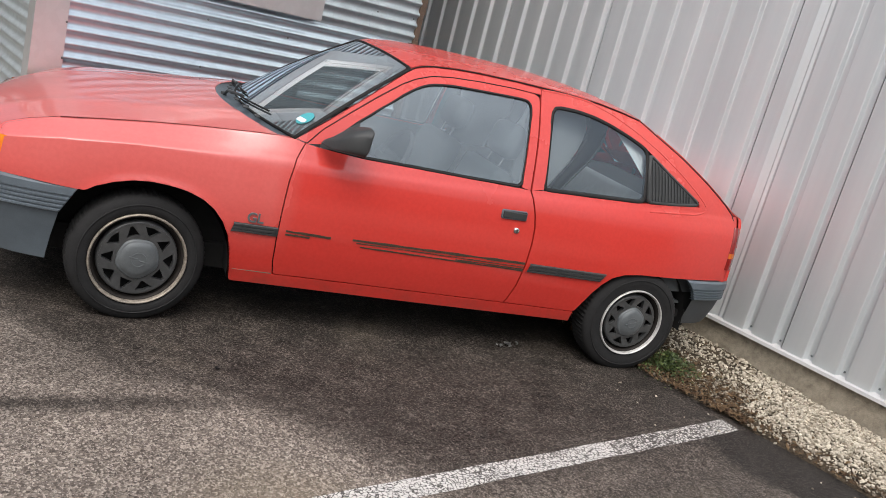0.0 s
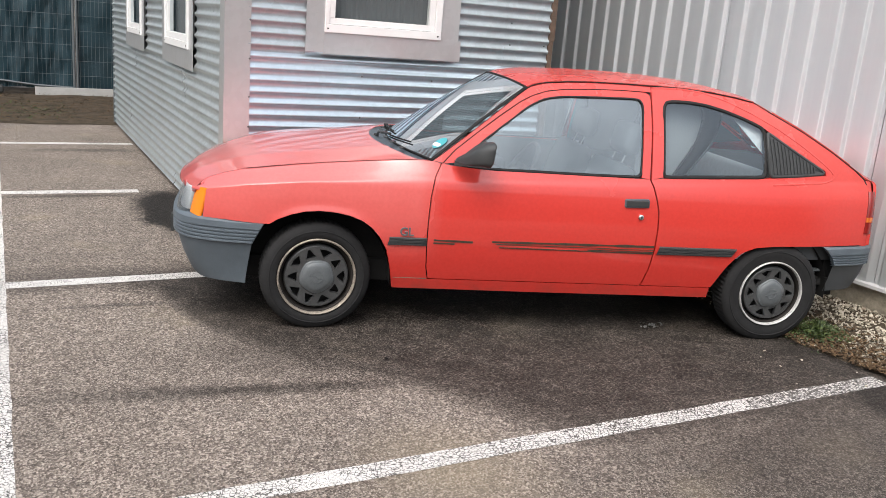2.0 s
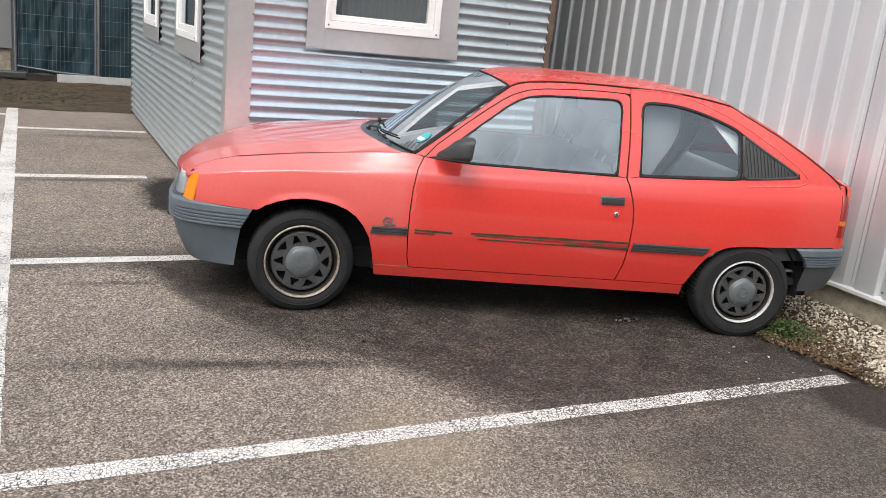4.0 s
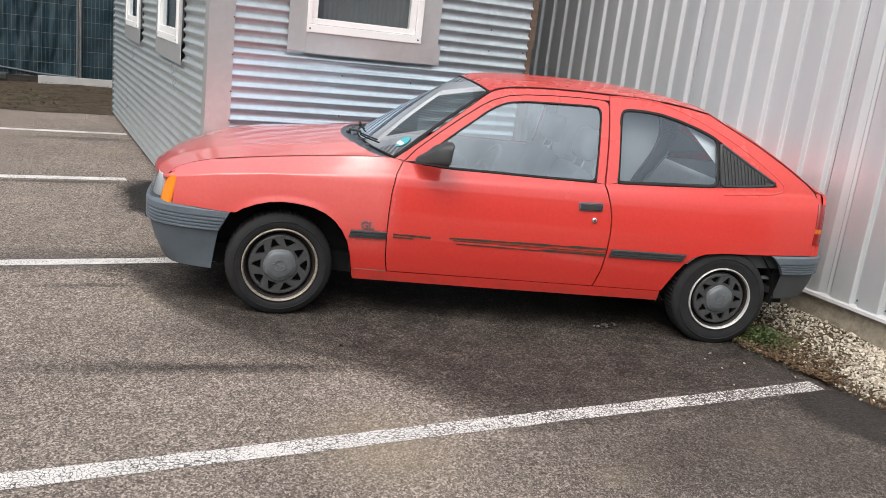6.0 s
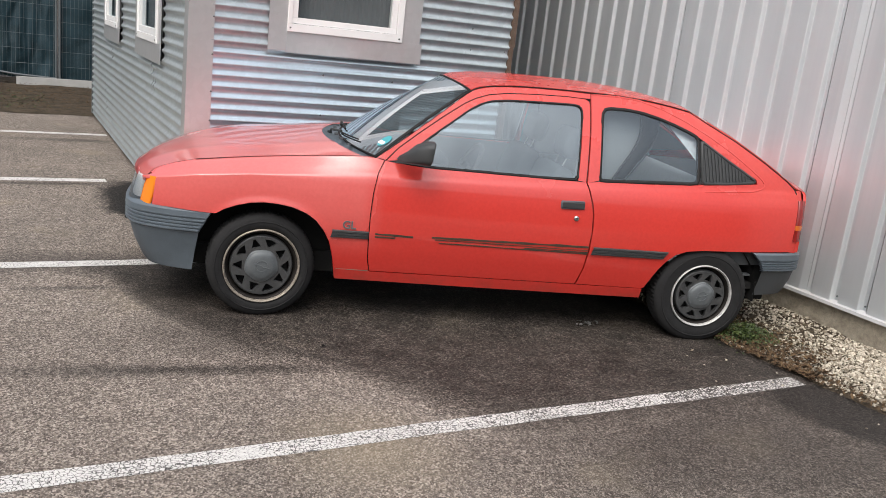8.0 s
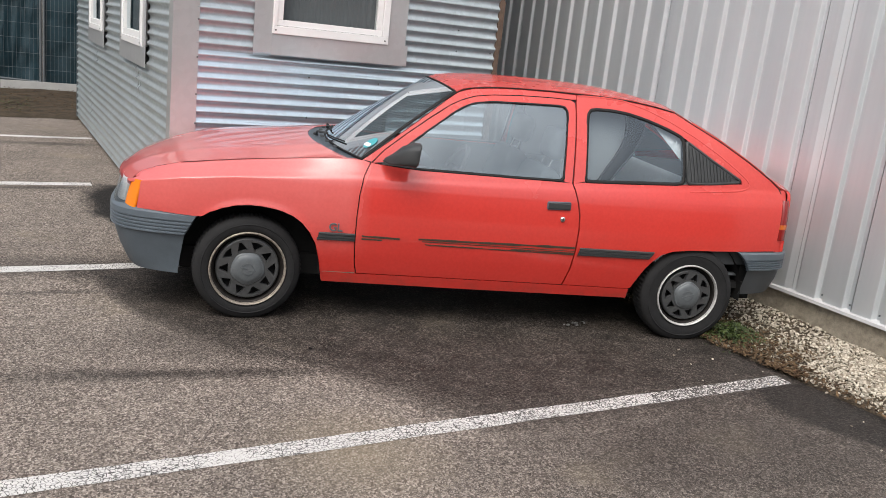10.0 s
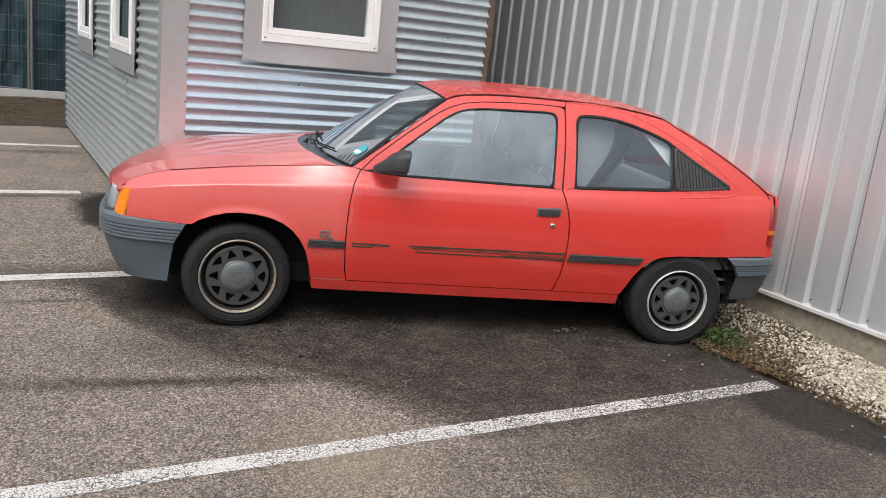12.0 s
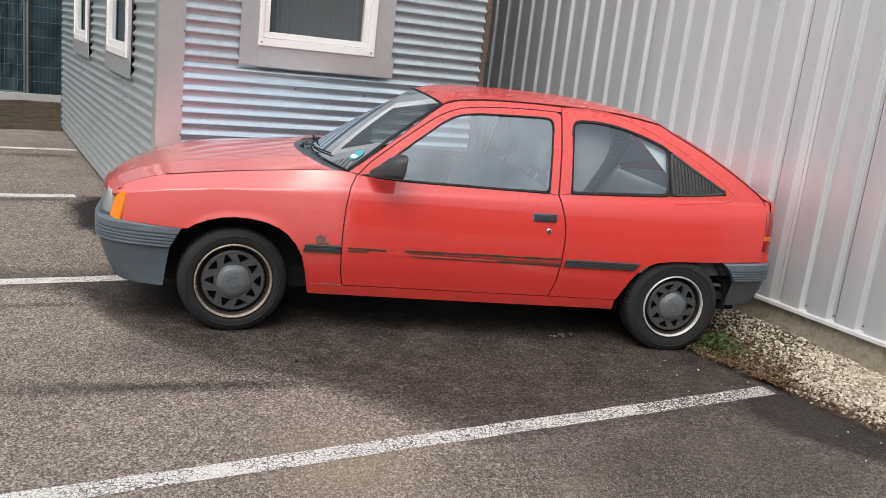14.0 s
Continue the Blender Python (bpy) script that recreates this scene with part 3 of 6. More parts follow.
def on_litter(rnd):
    y = rnd.uniform(-3.6, -0.35) if rnd.random() < 0.33 else rnd.uniform(-1.45, -0.3)
    e = bank_edge(y)
    x = e + abs(rnd.gauss(0, 0.09)) - 0.03
    if y > -1.30:
        x = e + rnd.uniform(-0.07, 0.55) * rnd.random() ** 0.5
    return x, y, max(0, bank(x, y)) + 0.012


scraps("leaf_litter", 3600, on_litter, lambda r: r.uniform(0.006, 0.024), DRY, "brown dead leaves and moss along the asphalt edge", "leaf litter", 5, 0.5)


def on_weed(rnd):
    a, d = rnd.uniform(0, 6.3), abs(rnd.gauss(0, 0.085))
    x, y = 2.70 + d * 1.25 * math.cos(a), -0.86 + d * 1.1 * math.sin(a)
    return x, y, bank(x, y) + max(0.01, rnd.uniform(0.01, 0.10) * (1 - d / 0.26))


scraps("weed_clump", 1700, on_weed, lambda r: r.uniform(0.006, 0.016), LEAF, "low green weeds growing in the gravel behind the rear wheel", "weed", 6, 0.8, 1.6)
scraps("fallen_leaves", 2600, lambda r: (r.uniform(-3.2, 0.6), r.uniform(7.7, 11.2), 0.03 + 0.02 * r.random()), lambda r: r.uniform(0.010, 0.028), DRY, "fallen leaves scattered on the bare earth", "leaf litter", 7, 0.4)
scraps("moss", 500, lambda r: (r.uniform(-2.6, -0.5), r.gauss(9.0, 0.5), 0.03), lambda r: r.uniform(0.012, 0.03), LEAF, "moss and small weeds on the bare earth", "moss", 9, 0.6)

FOIL = mottled("dull_foil_scrap", (0.20, 0.20, 0.19), 0.5, 0.3, 0.4, 30, 0.2)
scraps("scrap", 16, lambda r: (1.86 + r.gauss(0, 0.045), -0.45 + r.gauss(0, 0.02), 0.006), lambda r: r.uniform(0.012, 0.030), FOIL, "torn grey scraps lying on the damp asphalt", "litter", 11, 0.5, 1.3)
scatter("dark_pebble", 3, lambda r: (0.20 + r.uniform(-0.012, 0.012), -0.47 + r.uniform(-0.006, 0.006), 0.004), lambda r: r.uniform(0.006, 0.010), RUBBER, "small dark lump on the asphalt by the wheel", "stone", 0.6, seed=12)

# ---- metal hall ----
WALL_X = 3.42
hall = thing("metal_hall", SITE)
tagged(hall, "silver trapezoidal metal facade on a concrete plinth", "building")
PITCH_H, RIB = 0.2018, 0.062          # pitch of the ribs and width of each recess


def clad_sheet(k0, k1, z0, z1):
    """A trapezoidal sheet with recessed ribs, from the near edge of rib k0 to just short of that of rib k1."""
    prof = []
    for k in range(k0, k1):
        e = 0.180 + PITCH_H * k                     # far edge of the recess
        if k == -4:                                 # a rib that was knocked out of shape
            prof += [(e - RIB, 0.0), (e - RIB + 0.014, 0.012), (e - 0.040, 0.016), (e - 0.022, 0.010), (e - 0.012, 0.015), (e + 0.006, 0.010), (e + 0.034, 0.0)]
        else:
            prof += [(e - RIB, 0.0), (e - RIB + 0.002, 0.003), (e - RIB + 0.009, 0.026), (e - 0.018, 0.027), (e - 0.014, 0.024), (e - 0.003, 0.0025), (e, 0.0), (e + 0.006, -0.0008)]
        prof += [(e + 0.070, -0.0012)]
    prof += [(0.180 + PITCH_H * k1 - RIB - 0.0045, 0.0), (0.180 + PITCH_H * k1 - RIB - 0.0035, 0.006)]
    bm = bmesh.new()
    zs = (z0, z0 + 0.25, z0 + 0.5, z0 + 0.75, z0 + 1.0, z0 + 1.3, z0 + 1.6, z0 + 2.2, z1)
    rows = []
    for z in zs:
        rows.append([Vector((WALL_X + d + 0.0022 * noise.noise((y * 2.1, z * 0.9, 3)), y, z)) for y, d in prof])
    grid(rows, bm)
    e = bmesh.ops.extrude_edge_only(bm, edges=[e for e in bm.edges if e.is_boundary])
    for v in e["geom"]:
        if isinstance(v, bmesh.types.BMVert):
            v.co.x += 0.0025
    return finish(bm, False, (-1, 0, 0))


HALL_END = 0.180 + PITCH_H * -12 - RIB
starts = [-12, -6, -3, 4, 9, 14, 19, 24, 29, 34, 39, 44]
for k, n in zip(starts, starts[1:]):
    part("cladding_sheet", clad_sheet(k, n, 0.212, 5.6), CLADDING, hall)
part("backing_wall", boxed(WALL_X + 0.06, WALL_X + 6.0, HALL_END + 0.03, 9.4, 0, 5.6), BLACK_PLASTIC, hall, "dark wall behind the cladding")
part("end_wall", boxed(WALL_X + 0.05, WALL_X + 6.0, HALL_END, HALL_END + 0.026, 0.0, 5.6), CLADDING, hall)
bm = boxed(WALL_X + 0.012, WALL_X + 0.3, HALL_END + 0.03, 9.4, -0.1, 0.190, 0.004)
part("plinth", bm, CONCRETE, hall, "weathered concrete plinth")
bm = grid([[Vector((WALL_X + 0.055, y, 0.228)), Vector((WALL_X + 0.03, y, 0.222)), Vector((WALL_X - 0.022, y, 0.207)), Vector((WALL_X - 0.026, y, 0.188)), Vector((WALL_X - 0.023, y, 0.188)), Vector((WALL_X + 0.03, y, 0.192))] for y in (HALL_END, -1.5, -1.0, 1.0, 4.0, 9.4)])
part("drip_flashing", finish(bm, False, (-1, 0, 1)), FLASHING, hall, "pale folded metal drip edge")
bm = boxed(WALL_X - 0.08, WALL_X + 6.1, HALL_END - 0.02, 9.5, 5.6, 5.75, 0.01)
part("roof_edge", bm, FLASHING, hall)
rnd = random.Random(3)
screw = bmesh.new()
bmesh.ops.create_cone(screw, cap_ends=True, segments=8, radius1=0.007, radius2=0.005, depth=0.006, matrix=pose(0, 0, 0, 0, -90, 0))
first = part("screw", screw, GALV, hall)
first.location = (WALL_X + 0.0235, 0.180 - PITCH_H * 4 - 0.034, 0.245)
for y in [0.180 + PITCH_H * k - 0.034 for k in (-9, -8, -7, -6, -5, -3, -2)]:
    s = new("screw", first.data)
    s.parent = hall
    s.location = (WALL_X + 0.0235, y, 0.247)

# plain building that closes the car park behind
far_wall = part("wall_south", boxed(-34, 30, -19.4, -19.0, -0.1, 4.6, 0.02), DULL_RENDER)
far_wall.matrix_basis = SITE
tagged(far_wall, "plain dark grey-green wall closing the car park", "wall", kind="structure")

# ---- site cabin ----
# walls carry on unseen above view, added height that shades the hall corner
CX0, CX1, CY0, CY1, CH = -0.05, 2.42, 1.80, 7.86, 5.20
cabin = thing("site_cabin", SITE)
tagged(cabin, "site cabin clad in horizontal corrugated galvanised sheet", "container building")
PITCH, AMP = 0.0775, 0.0108


def wave(z):
    a = math.tau * (z - 0.03) / PITCH
    return AMP * (math.cos(a) + 0.20 * math.cos(2 * a))


def corrugated(width, z0, z1, step=0.6, lap=0.0):
    """A sheet in the local x-z plane, waves running across, facing -y."""
    n = max(2, round((z1 - z0) / (PITCH / 14)))
    xs = [width * i / max(1, round(width / step)) for i in range(max(1, round(width / step)) + 1)]
    bm = bmesh.new()
    grid([[Vector((x, -wave(z0 + (z1 - z0) * k / n) - lap, z0 + (z1 - z0) * k / n)) for x in xs] for k in range(n + 1)], bm)
    e = bmesh.ops.extrude_edge_only(bm, edges=[e for e in bm.edges if e.is_boundary])
    for v in e["geom"]:
        if isinstance(v, bmesh.types.BMVert):
            v.co.y += 0.0015
    return finish(bm, True, (0, -1, 0))


def place(bm, m):
    bmesh.ops.transform(bm, matrix=m, verts=bm.verts)
    return bm


FRONT = Matrix.Translation((0, CY0, 0))


def front_sheet(x0, x1, z0, z1, mat, lap=0.0):
    part("corrugated_sheet", place(corrugated(x1 - x0, z0, z1, lap=lap), Matrix.Translation((x0, CY0, 0))), mat, cabin, sharp=40)


def side_sheet(y0, y1, z0, z1, mat, lap=0.0):
    part("corrugated_sheet", place(corrugated(y1 - y0, z0, z1, lap=lap), Matrix.Translation((CX0, y1, 0)) @ pose(0, 0, 0, 0, 0, -90)), mat, cabin, sharp=40)


front_sheet(0.09, 2.42, 0.06, 1.325, ZINC_NEW)
front_sheet(0.09, 0.485, 1.30, CH, ZINC_DULL, 0.004)
front_sheet(1.645, 2.07, 1.30, CH, ZINC_DULL, 0.004)
front_sheet(2.05, 2.445, 1.30, CH, ZINC_DULL, 0.007)
front_sheet(0.48, 1.65, 2.45, CH, ZINC_OLD, 0.004)
side_sheet(1.90, CY1, 0.04, 1.10, ZINC_OLD)
side_sheet(1.90, 2.76, 1.085, CH, ZINC_OLD, 0.004)
side_sheet(4.09, 5.13, 1.085, CH, ZINC_OLD, 0.004)
side_sheet(6.46, CY1, 1.085, CH, ZINC_OLD, 0.004)
side_sheet(2.75, 4.10, 2.45, CH, ZINC_OLD, 0.004)
side_sheet(5.12, 6.47, 2.45, CH, ZINC_OLD, 0.004)
# inner shell with openings for the windows
bm = bmesh.new()
t0 = 0.014
for x0, x1, z0, z1 in ((CX0 + 0.02, 0.60, 0.03, CH), (1.49, CX1, 0.03, CH), (0.60, 1.49, 0.03, 1.45), (0.60, 1.49, 2.45, CH)):
    box(bm, x0, x1, CY0 + t0, CY0 + 0.08, z0, z1)
for y0, y1, z0, z1 in ((CY0 + 0.08, 2.90, 0.03, CH), (3.95, 5.27, 0.03, CH), (6.32, CY1, 0.03, CH), (2.90, 3.95, 0.03, 1.22), (5.27, 6.32, 0.03, 1.22), (2.90, 3.95, 2.45, CH), (5.27, 6.32, 2.45, CH)):
    box(bm, CX0 + t0, CX0 + 0.08, y0, y1, z0, z1)
box(bm, CX1 - 0.08, CX1, CY0 + 0.08, CY1, 0.03, CH)
box(bm, CX0 + 0.08, CX1 - 0.08, CY1 - 0.08, CY1, 0.03, CH)
part("shell", bm, BLACK_PLASTIC, cabin)
part("cabin_floor", boxed(CX0 + 0.03, CX1, CY0 + 0.03, CY1 - 0.02, -0.002, 0.03), DASH, cabin)
part("cabin_roof", boxed(CX0 - 0.03, CX1 + 0.03, CY0 - 0.03, CY1 + 0.03, CH, CH + 0.12, 0.01), ALU, cabin)
# corner trim: two folded faces
bm = bmesh.new()
box(bm, CX0 - 0.014, 0.105, CY0 - 0.016, CY0 - 0.012, 0.03, CH)
box(bm, CX0 - 0.018, CX0 - 0.014, CY0 - 0.016, CY0 + 0.115, 0.03, CH)
part("corner_trim", bm, ALU, cabin, "flat brushed aluminium corner strip")
bm = boxed(CX0 - 0.012, CX0 + 0.03, CY1 - 0.01, CY1 + 0.02, 0.03, CH)
part("corner_trim", bm, GALV, cabin)
bm = bmesh.new()
for k in range(14):
    box(bm, 2.442 + rnd.uniform(-0.003, 0.003), 2.492 + rnd.uniform(-0.006, 0.006), CY0 - 0.012, CY0 + 0.05, 0.03 + k * 0.185, 0.03 + (k + 1) * 0.185, 0.003)
part("corner_trim", bm, RUST, cabin, "rusty brown edge strip")


def cabin_window(m, x0, x1, z0, z1, side, bottom, sash):
    """An opening light in a white plastic frame with aluminium flashing round it; local x-z plane facing -y."""
    w = thing("window")
    w.parent = cabin
    f0, f1, g0 = x0 + side[0], x1 - side[1], z0 + bottom
    ft = z1 - 0.12
    d = -0.026

    def piece(name, mat, *a, bevel=0.003, label=""):
        part(name, place(boxed(*a, bevel), m), mat, w, label)

    piece("flashing", ALU, x0, f0 + 0.005, d, d + 0.003, z0 + 0.012, z1, bevel=0)
    piece("flashing", ALU, f1 - 0.005, x1 - 0.02, d, d + 0.003, z0 + 0.035, z1, bevel=0)
    piece("flashing", ALU, f0 - 0.002, x1, d - 0.005, d - 0.001, z0, g0 + 0.004, bevel=0)
    piece("flashing", ALU, x0, x1, d - 0.005, d - 0.001, ft, z1, bevel=0)
    b = 0.055
    for a in ((f0, f1, -0.04, 0.04, g0, g0 + b), (f0, f1, -0.04, 0.04, ft - b, ft), (f0, f0 + b * 0.55, -0.04, 0.04, g0 + b, ft - b), (f1 - b * 0.9, f1, -0.04, 0.04, g0 + b, ft - b)):
        piece("window_frame", PVC, *a)
    s0, s1, t0, t1 = f0 + b * 0.55 + 0.002, f1 - b * 0.9 - 0.002, g0 + b + 0.002, ft - b - 0.002
    for a in ((s0, s1, -0.028, 0.03, t0, t0 + sash), (s0, s1, -0.028, 0.03, t1 - sash, t1), (s0, s0 + sash, -0.028, 0.03, t0 + sash, t1 - sash), (s1 - sash, s1, -0.028, 0.03, t0 + sash, t1 - sash)):
        piece("sash", PVC, *a)
    glass = part("pane", place(finish(grid([[(s0 + sash - 0.004, -0.004, t0 + sash - 0.004), (s1 - sash + 0.004, -0.004, t0 + sash - 0.004)], [(s0 + sash - 0.004, -0.004, t1 - sash), (s1 - sash + 0.004, -0.004, t1 - sash)]]), False, (0, -1, 0)), m), GLASS_HOUSE, w)
    glass.visible_shadow = False
    # pleated blind close behind the glass
    n = int((s1 - s0) / 0.018)
    rows = [[Vector((s0 + (s1 - s0) * i / n, 0.05 + (0.006 if i % 2 else 0), z)) for i in range(n + 1)] for z in (t0, t1)]
    part("blind", place(finish(grid(rows), False, (0, -1, 0)), m), BLIND, w, "grey vertical blind")
    for x in (f0 + 0.02, f1 - 0.028):
        bm = bmesh.new()
        bmesh.ops.create_cone(bm, cap_ends=True, segments=10, radius1=0.006, radius2=0.006, depth=0.004, matrix=m @ pose(x, -0.042, g0 + 0.026, 90, 0, 0))
        part("cap", bm, BLACK_PLASTIC, w)
    return w


cabin_window(FRONT, 0.475, 1.66, 1.31, 2.55, (0.13, 0.17), 0.145, 0.042)
cabin_window(Matrix.Translation((CX0, 4.09, 0)) @ pose(0, 0, 0, 0, 0, -90), 0.0, 1.34, 1.08, 2.55, (0.17, 0.17), 0.15, 0.05)
cabin_window(Matrix.Translation((CX0, 6.48, 0)) @ pose(0, 0, 0, 0, 0, -90), 0.0, 1.34, 1.08, 2.55, (0.17, 0.17), 0.15, 0.05)
# fixing screws on the sheets
for x, z in ((0.9, 1.17), (0.9, 0.88), (1.45, 1.16), (1.46, 0.86), (0.9, 0.58), (2.09, 1.62), (2.09, 1.46), (2.4, 1.47), (0.7, 1.38), (1.63, 1.36), (0.1, 1.0), (0.1, 0.8), (0.1, 1.25), (0.1, 1.5)):
    s = new("screw", first.data)
    s.parent = cabin
    s.matrix_basis = pose(x, CY0 - 0.022, z, 0, 0, 90)

# ---- fence and neighbour ----
fence = thing("construction_fence", SITE)
tagged(fence, "galvanised mesh construction fence with a dark green-blue screen", "fence")


def fence_panel(x0, x1, y, z0, z1, sag=0.0):
    f = fence
    for x in (x0 + 0.02, x1 - 0.02):
        part("post", tube(bmesh.new(), [(x, y, max(z0 - 0.08, 0.05)), (x, y, z1)], 0.021), GALV, f)
    for z in (z0 + 0.02, z1 - 0.02):
        part("rail", tube(bmesh.new(), [(x0, y, z + sag * (1 - 0)), (x0 + (x1 - x0) * 0.5, y, z + sag * 0.3), (x1, y, z)], 0.016), GALV, f)
    bm = bmesh.new()
    n = int((x1 - x0) / 0.058)
    for i in range(1, n):
        x = x0 + (x1 - x0) * i / n
        tube(bm, [(x, y - 0.012, z0), (x, y - 0.012, z1)], 0.0022, 4)
    for i in range(1, 9):
        z = z0 + (z1 - z0) * i / 9
        tube(bm, [(x0, y - 0.012, z), (x1, y - 0.012, z)], 0.0028, 4)
    part("wire_mesh", bm, GALV, f)
    rows = []
    for j in range(25):
        z = z0 + 0.01 + (z1 - z0 - 0.02) * j / 24
        rows.append([Vector((x0 + (x1 - x0) * i / 48, y + 0.03 + 0.05 * noise.noise((i * 0.22, j * 0.22, x0)) + 0.03 * noise.noise((i * 0.6 + j * 0.3, j * 0.7, 2)), z + 0.01 * math.sin(i * 0.5))) for i in range(49)])
    part("screen", finish(grid(rows), True, (0, -1, 0)), TARP, f, "dark green-blue woven privacy screen")


fence_panel(-1.47, -0.26, 11.1, 0.12, 2.2, 0.10)
fence_panel(-0.25, 3.2, 11.1, 0.10, 2.2)
part("foot", boxed(-1.75, -1.30, 10.98, 11.2, 0.04, 0.15, 0.02), HUBCAP, fence, "dark grey concrete block")
part("foot", boxed(-0.50, 0.0, 11.04, 11.26, 0.04, 0.11, 0.02), HUBCAP, fence, "grey concrete block")
brd = part("board", boxed(-0.86, 1.4, 11.03, 11.06, -0.01, 0.145, 0.003), BOARD)
brd.matrix_basis = SITE
tagged(brd, "white board lying along the bottom of the fence", "board")
house = thing("neighbour_building", SITE)
tagged(house, "grey rendered building with a concrete base", "building")
part("wall", boxed(-12, -1.50, 11.35, 16, 0.47, 6.0, 0.01), WALL_PAINT, house)
part("base", boxed(-12, -1.53, 11.40, 15.9, -0.05, 0.47), CONCRETE, house)

# ---- the car: x runs rearwards from the front axle, the near side is y = 0, the far side y = WIDE ----
WIDE = 1.66
car = thing("hatchback_car")
tagged(car, "faded red three-door hatchback parked on damp asphalt", "car")


def plan(x):
    """How far the side draws in towards the nose and the tail."""
    a = 0.0
    if x < -0.25:
        a += 0.66 * (x + 0.25) ** 2
    if x > 2.3:
        a += 0.187 * (x - 2.3) ** 2
    return a


SEC_Z = (0.10, 0.20, 0.30, 0.40, 0.50, 0.60, 0.70, 0.78, 0.825, 0.87, 1.00, 1.15, 1.29, 1.42)
SEC_Y = (0.095, 0.062, 0.034, 0.014, 0.002, 0.002, 0.012, 0.026, 0.040, 0.064, 0.118, 0.188, 0.278, 0.360)


CREASE_X = (-0.543, -0.353, -0.076, 0.208, 0.559, 0.89, 1.294, 1.712, 2.077, 2.604)
CREASE_Z = (0.700, 0.735, 0.762, 0.777, 0.791, 0.797, 0.807, 0.824, 0.840, 0.872)


def shoulder(x):
    """How far the top of the front wing rolls in towards the bonnet."""
    t = max(0.0, min(1.0, (0.60 - x) / 0.62))
    return 0.080 * t * t * (3 - 2 * t)


HOODLINE = [ (-0.548, 0.745), (-0.468, 0.778), (-0.357, 0.810), (-0.219, 0.830), (-0.081, 0.847), (0.060, 0.862), (0.203, 0.875), (0.377, 0.889), (0.480, 0.895), (0.560, 0.893), (0.596, 0.884)]
HOODLINE = [(x + (x - 0.16) / 4.4 * shoulder(x), z - 0.157 * shoulder(x)) for x, z in HOODLINE]
HOOD_X, HOOD_Z = [p[0] for p in HOODLINE], [p[1] for p in HOODLINE]


ARCH_F = [(-0.241, 0.550), (-0.206, 0.574), (-0.137, 0.602), (-0.068, 0.620), (0.003, 0.626), (0.074, 0.622), (0.147, 0.610), (0.215, 0.585), (0.266, 0.550), (0.307, 0.503), (0.341, 0.441), (0.364, 0.353), (0.379, 0.272), (0.386, 0.288)]
LIP = [(a[0] + (b[0] - a[0]) * t / 4, a[1] + (b[1] - a[1]) * t / 4) for a, b in zip(ARCH_F[:-2], ARCH_F[1:-1]) for t in range(4)]


def side(x, z):
    def at(h):
        d = h - 0.87
        return 0.064 + 0.3096 * d + 0.476 * d * d if d > 0 else float(np.interp(h, SEC_Z, SEC_Y))
    z0, z1, z2 = at(z), at(z - 0.02), at(z + 0.02)
    # a pressed ledge runs along under the windows
    ledge = max(0.0, min(1.0, (z - float(np.interp(x, CREASE_X, CREASE_Z))) / 0.030)) if z < 1.0 else 1.0
    ledge = ledge * ledge * (3 - 2 * ledge)
    # the lip of the front wheel arch stands proud
    lip = 0.0
    if -0.42 < x < 0.47 and 0.22 < z < 0.68:
        near = min((x - u) ** 2 + (z - w) ** 2 for u, w in LIP)
        lip = 0.007 * max(0.0, 1 - math.sqrt(near) / 0.05) ** 2
    roll = 0.0
    if x < 0.60 and z > 0.6:
        c = float(np.interp(x, CREASE_X, CREASE_Z))
        roll = shoulder(x) * max(0.0, min(1.0, (z - c) / max(0.02, float(np.interp(x, HOOD_X, HOOD_Z)) - c))) ** 1.15
    return plan(x) + (z0 + z1 + z2) / 3 + 0.0045 * ledge - 0.0045 + roll - lip


def walked(pts, n):
    """n + 1 points at even steps along a polyline."""
    p = [np.array(q, float) for q in pts]
    d = [0.0]
    for a, b in zip(p, p[1:]):
        d.append(d[-1] + float(np.linalg.norm(b - a)))
    out = []
    for k in range(n + 1):
        s = d[-1] * k / n
        i = max(0, min(len(p) - 2, int(np.searchsorted(d, s, side="right")) - 1))
        f = (s - d[i]) / max(1e-9, d[i + 1] - d[i])
        out.append(p[i] + (p[i + 1] - p[i]) * f)
    return out


def rounded(pts, passes=2):
    """Softens the corners of an open polyline and keeps its ends."""
    p = [np.array(q, float) for q in pts]
    for _ in range(passes):
        q = [p[0]]
        for a, b in zip(p, p[1:]):
            q += [a * 0.75 + b * 0.25, a * 0.25 + b * 0.75]
        q.append(p[-1])
        p = q
    return [tuple(v) for v in p]


def coons(top, bottom, left, right, nu, nv):
    """A patch between four polylines; top and bottom run forwards to rear, left and right run down."""
    T, B, L, R = walked(top, nu), walked(bottom, nu), walked(left, nv), walked(right, nv)
    rows = []
    for j in range(nv + 1):
        v = j / nv
        row = []
        for i in range(nu + 1):
            u = i / nu
            p = (1 - v) * T[i] + v * B[i] + (1 - u) * L[j] + u * R[j]
            p = p - ((1 - u) * (1 - v) * T[0] + u * (1 - v) * T[-1] + (1 - u) * v * B[0] + u * v * B[-1])
            row.append(p)
        rows.append(row)
    return rows


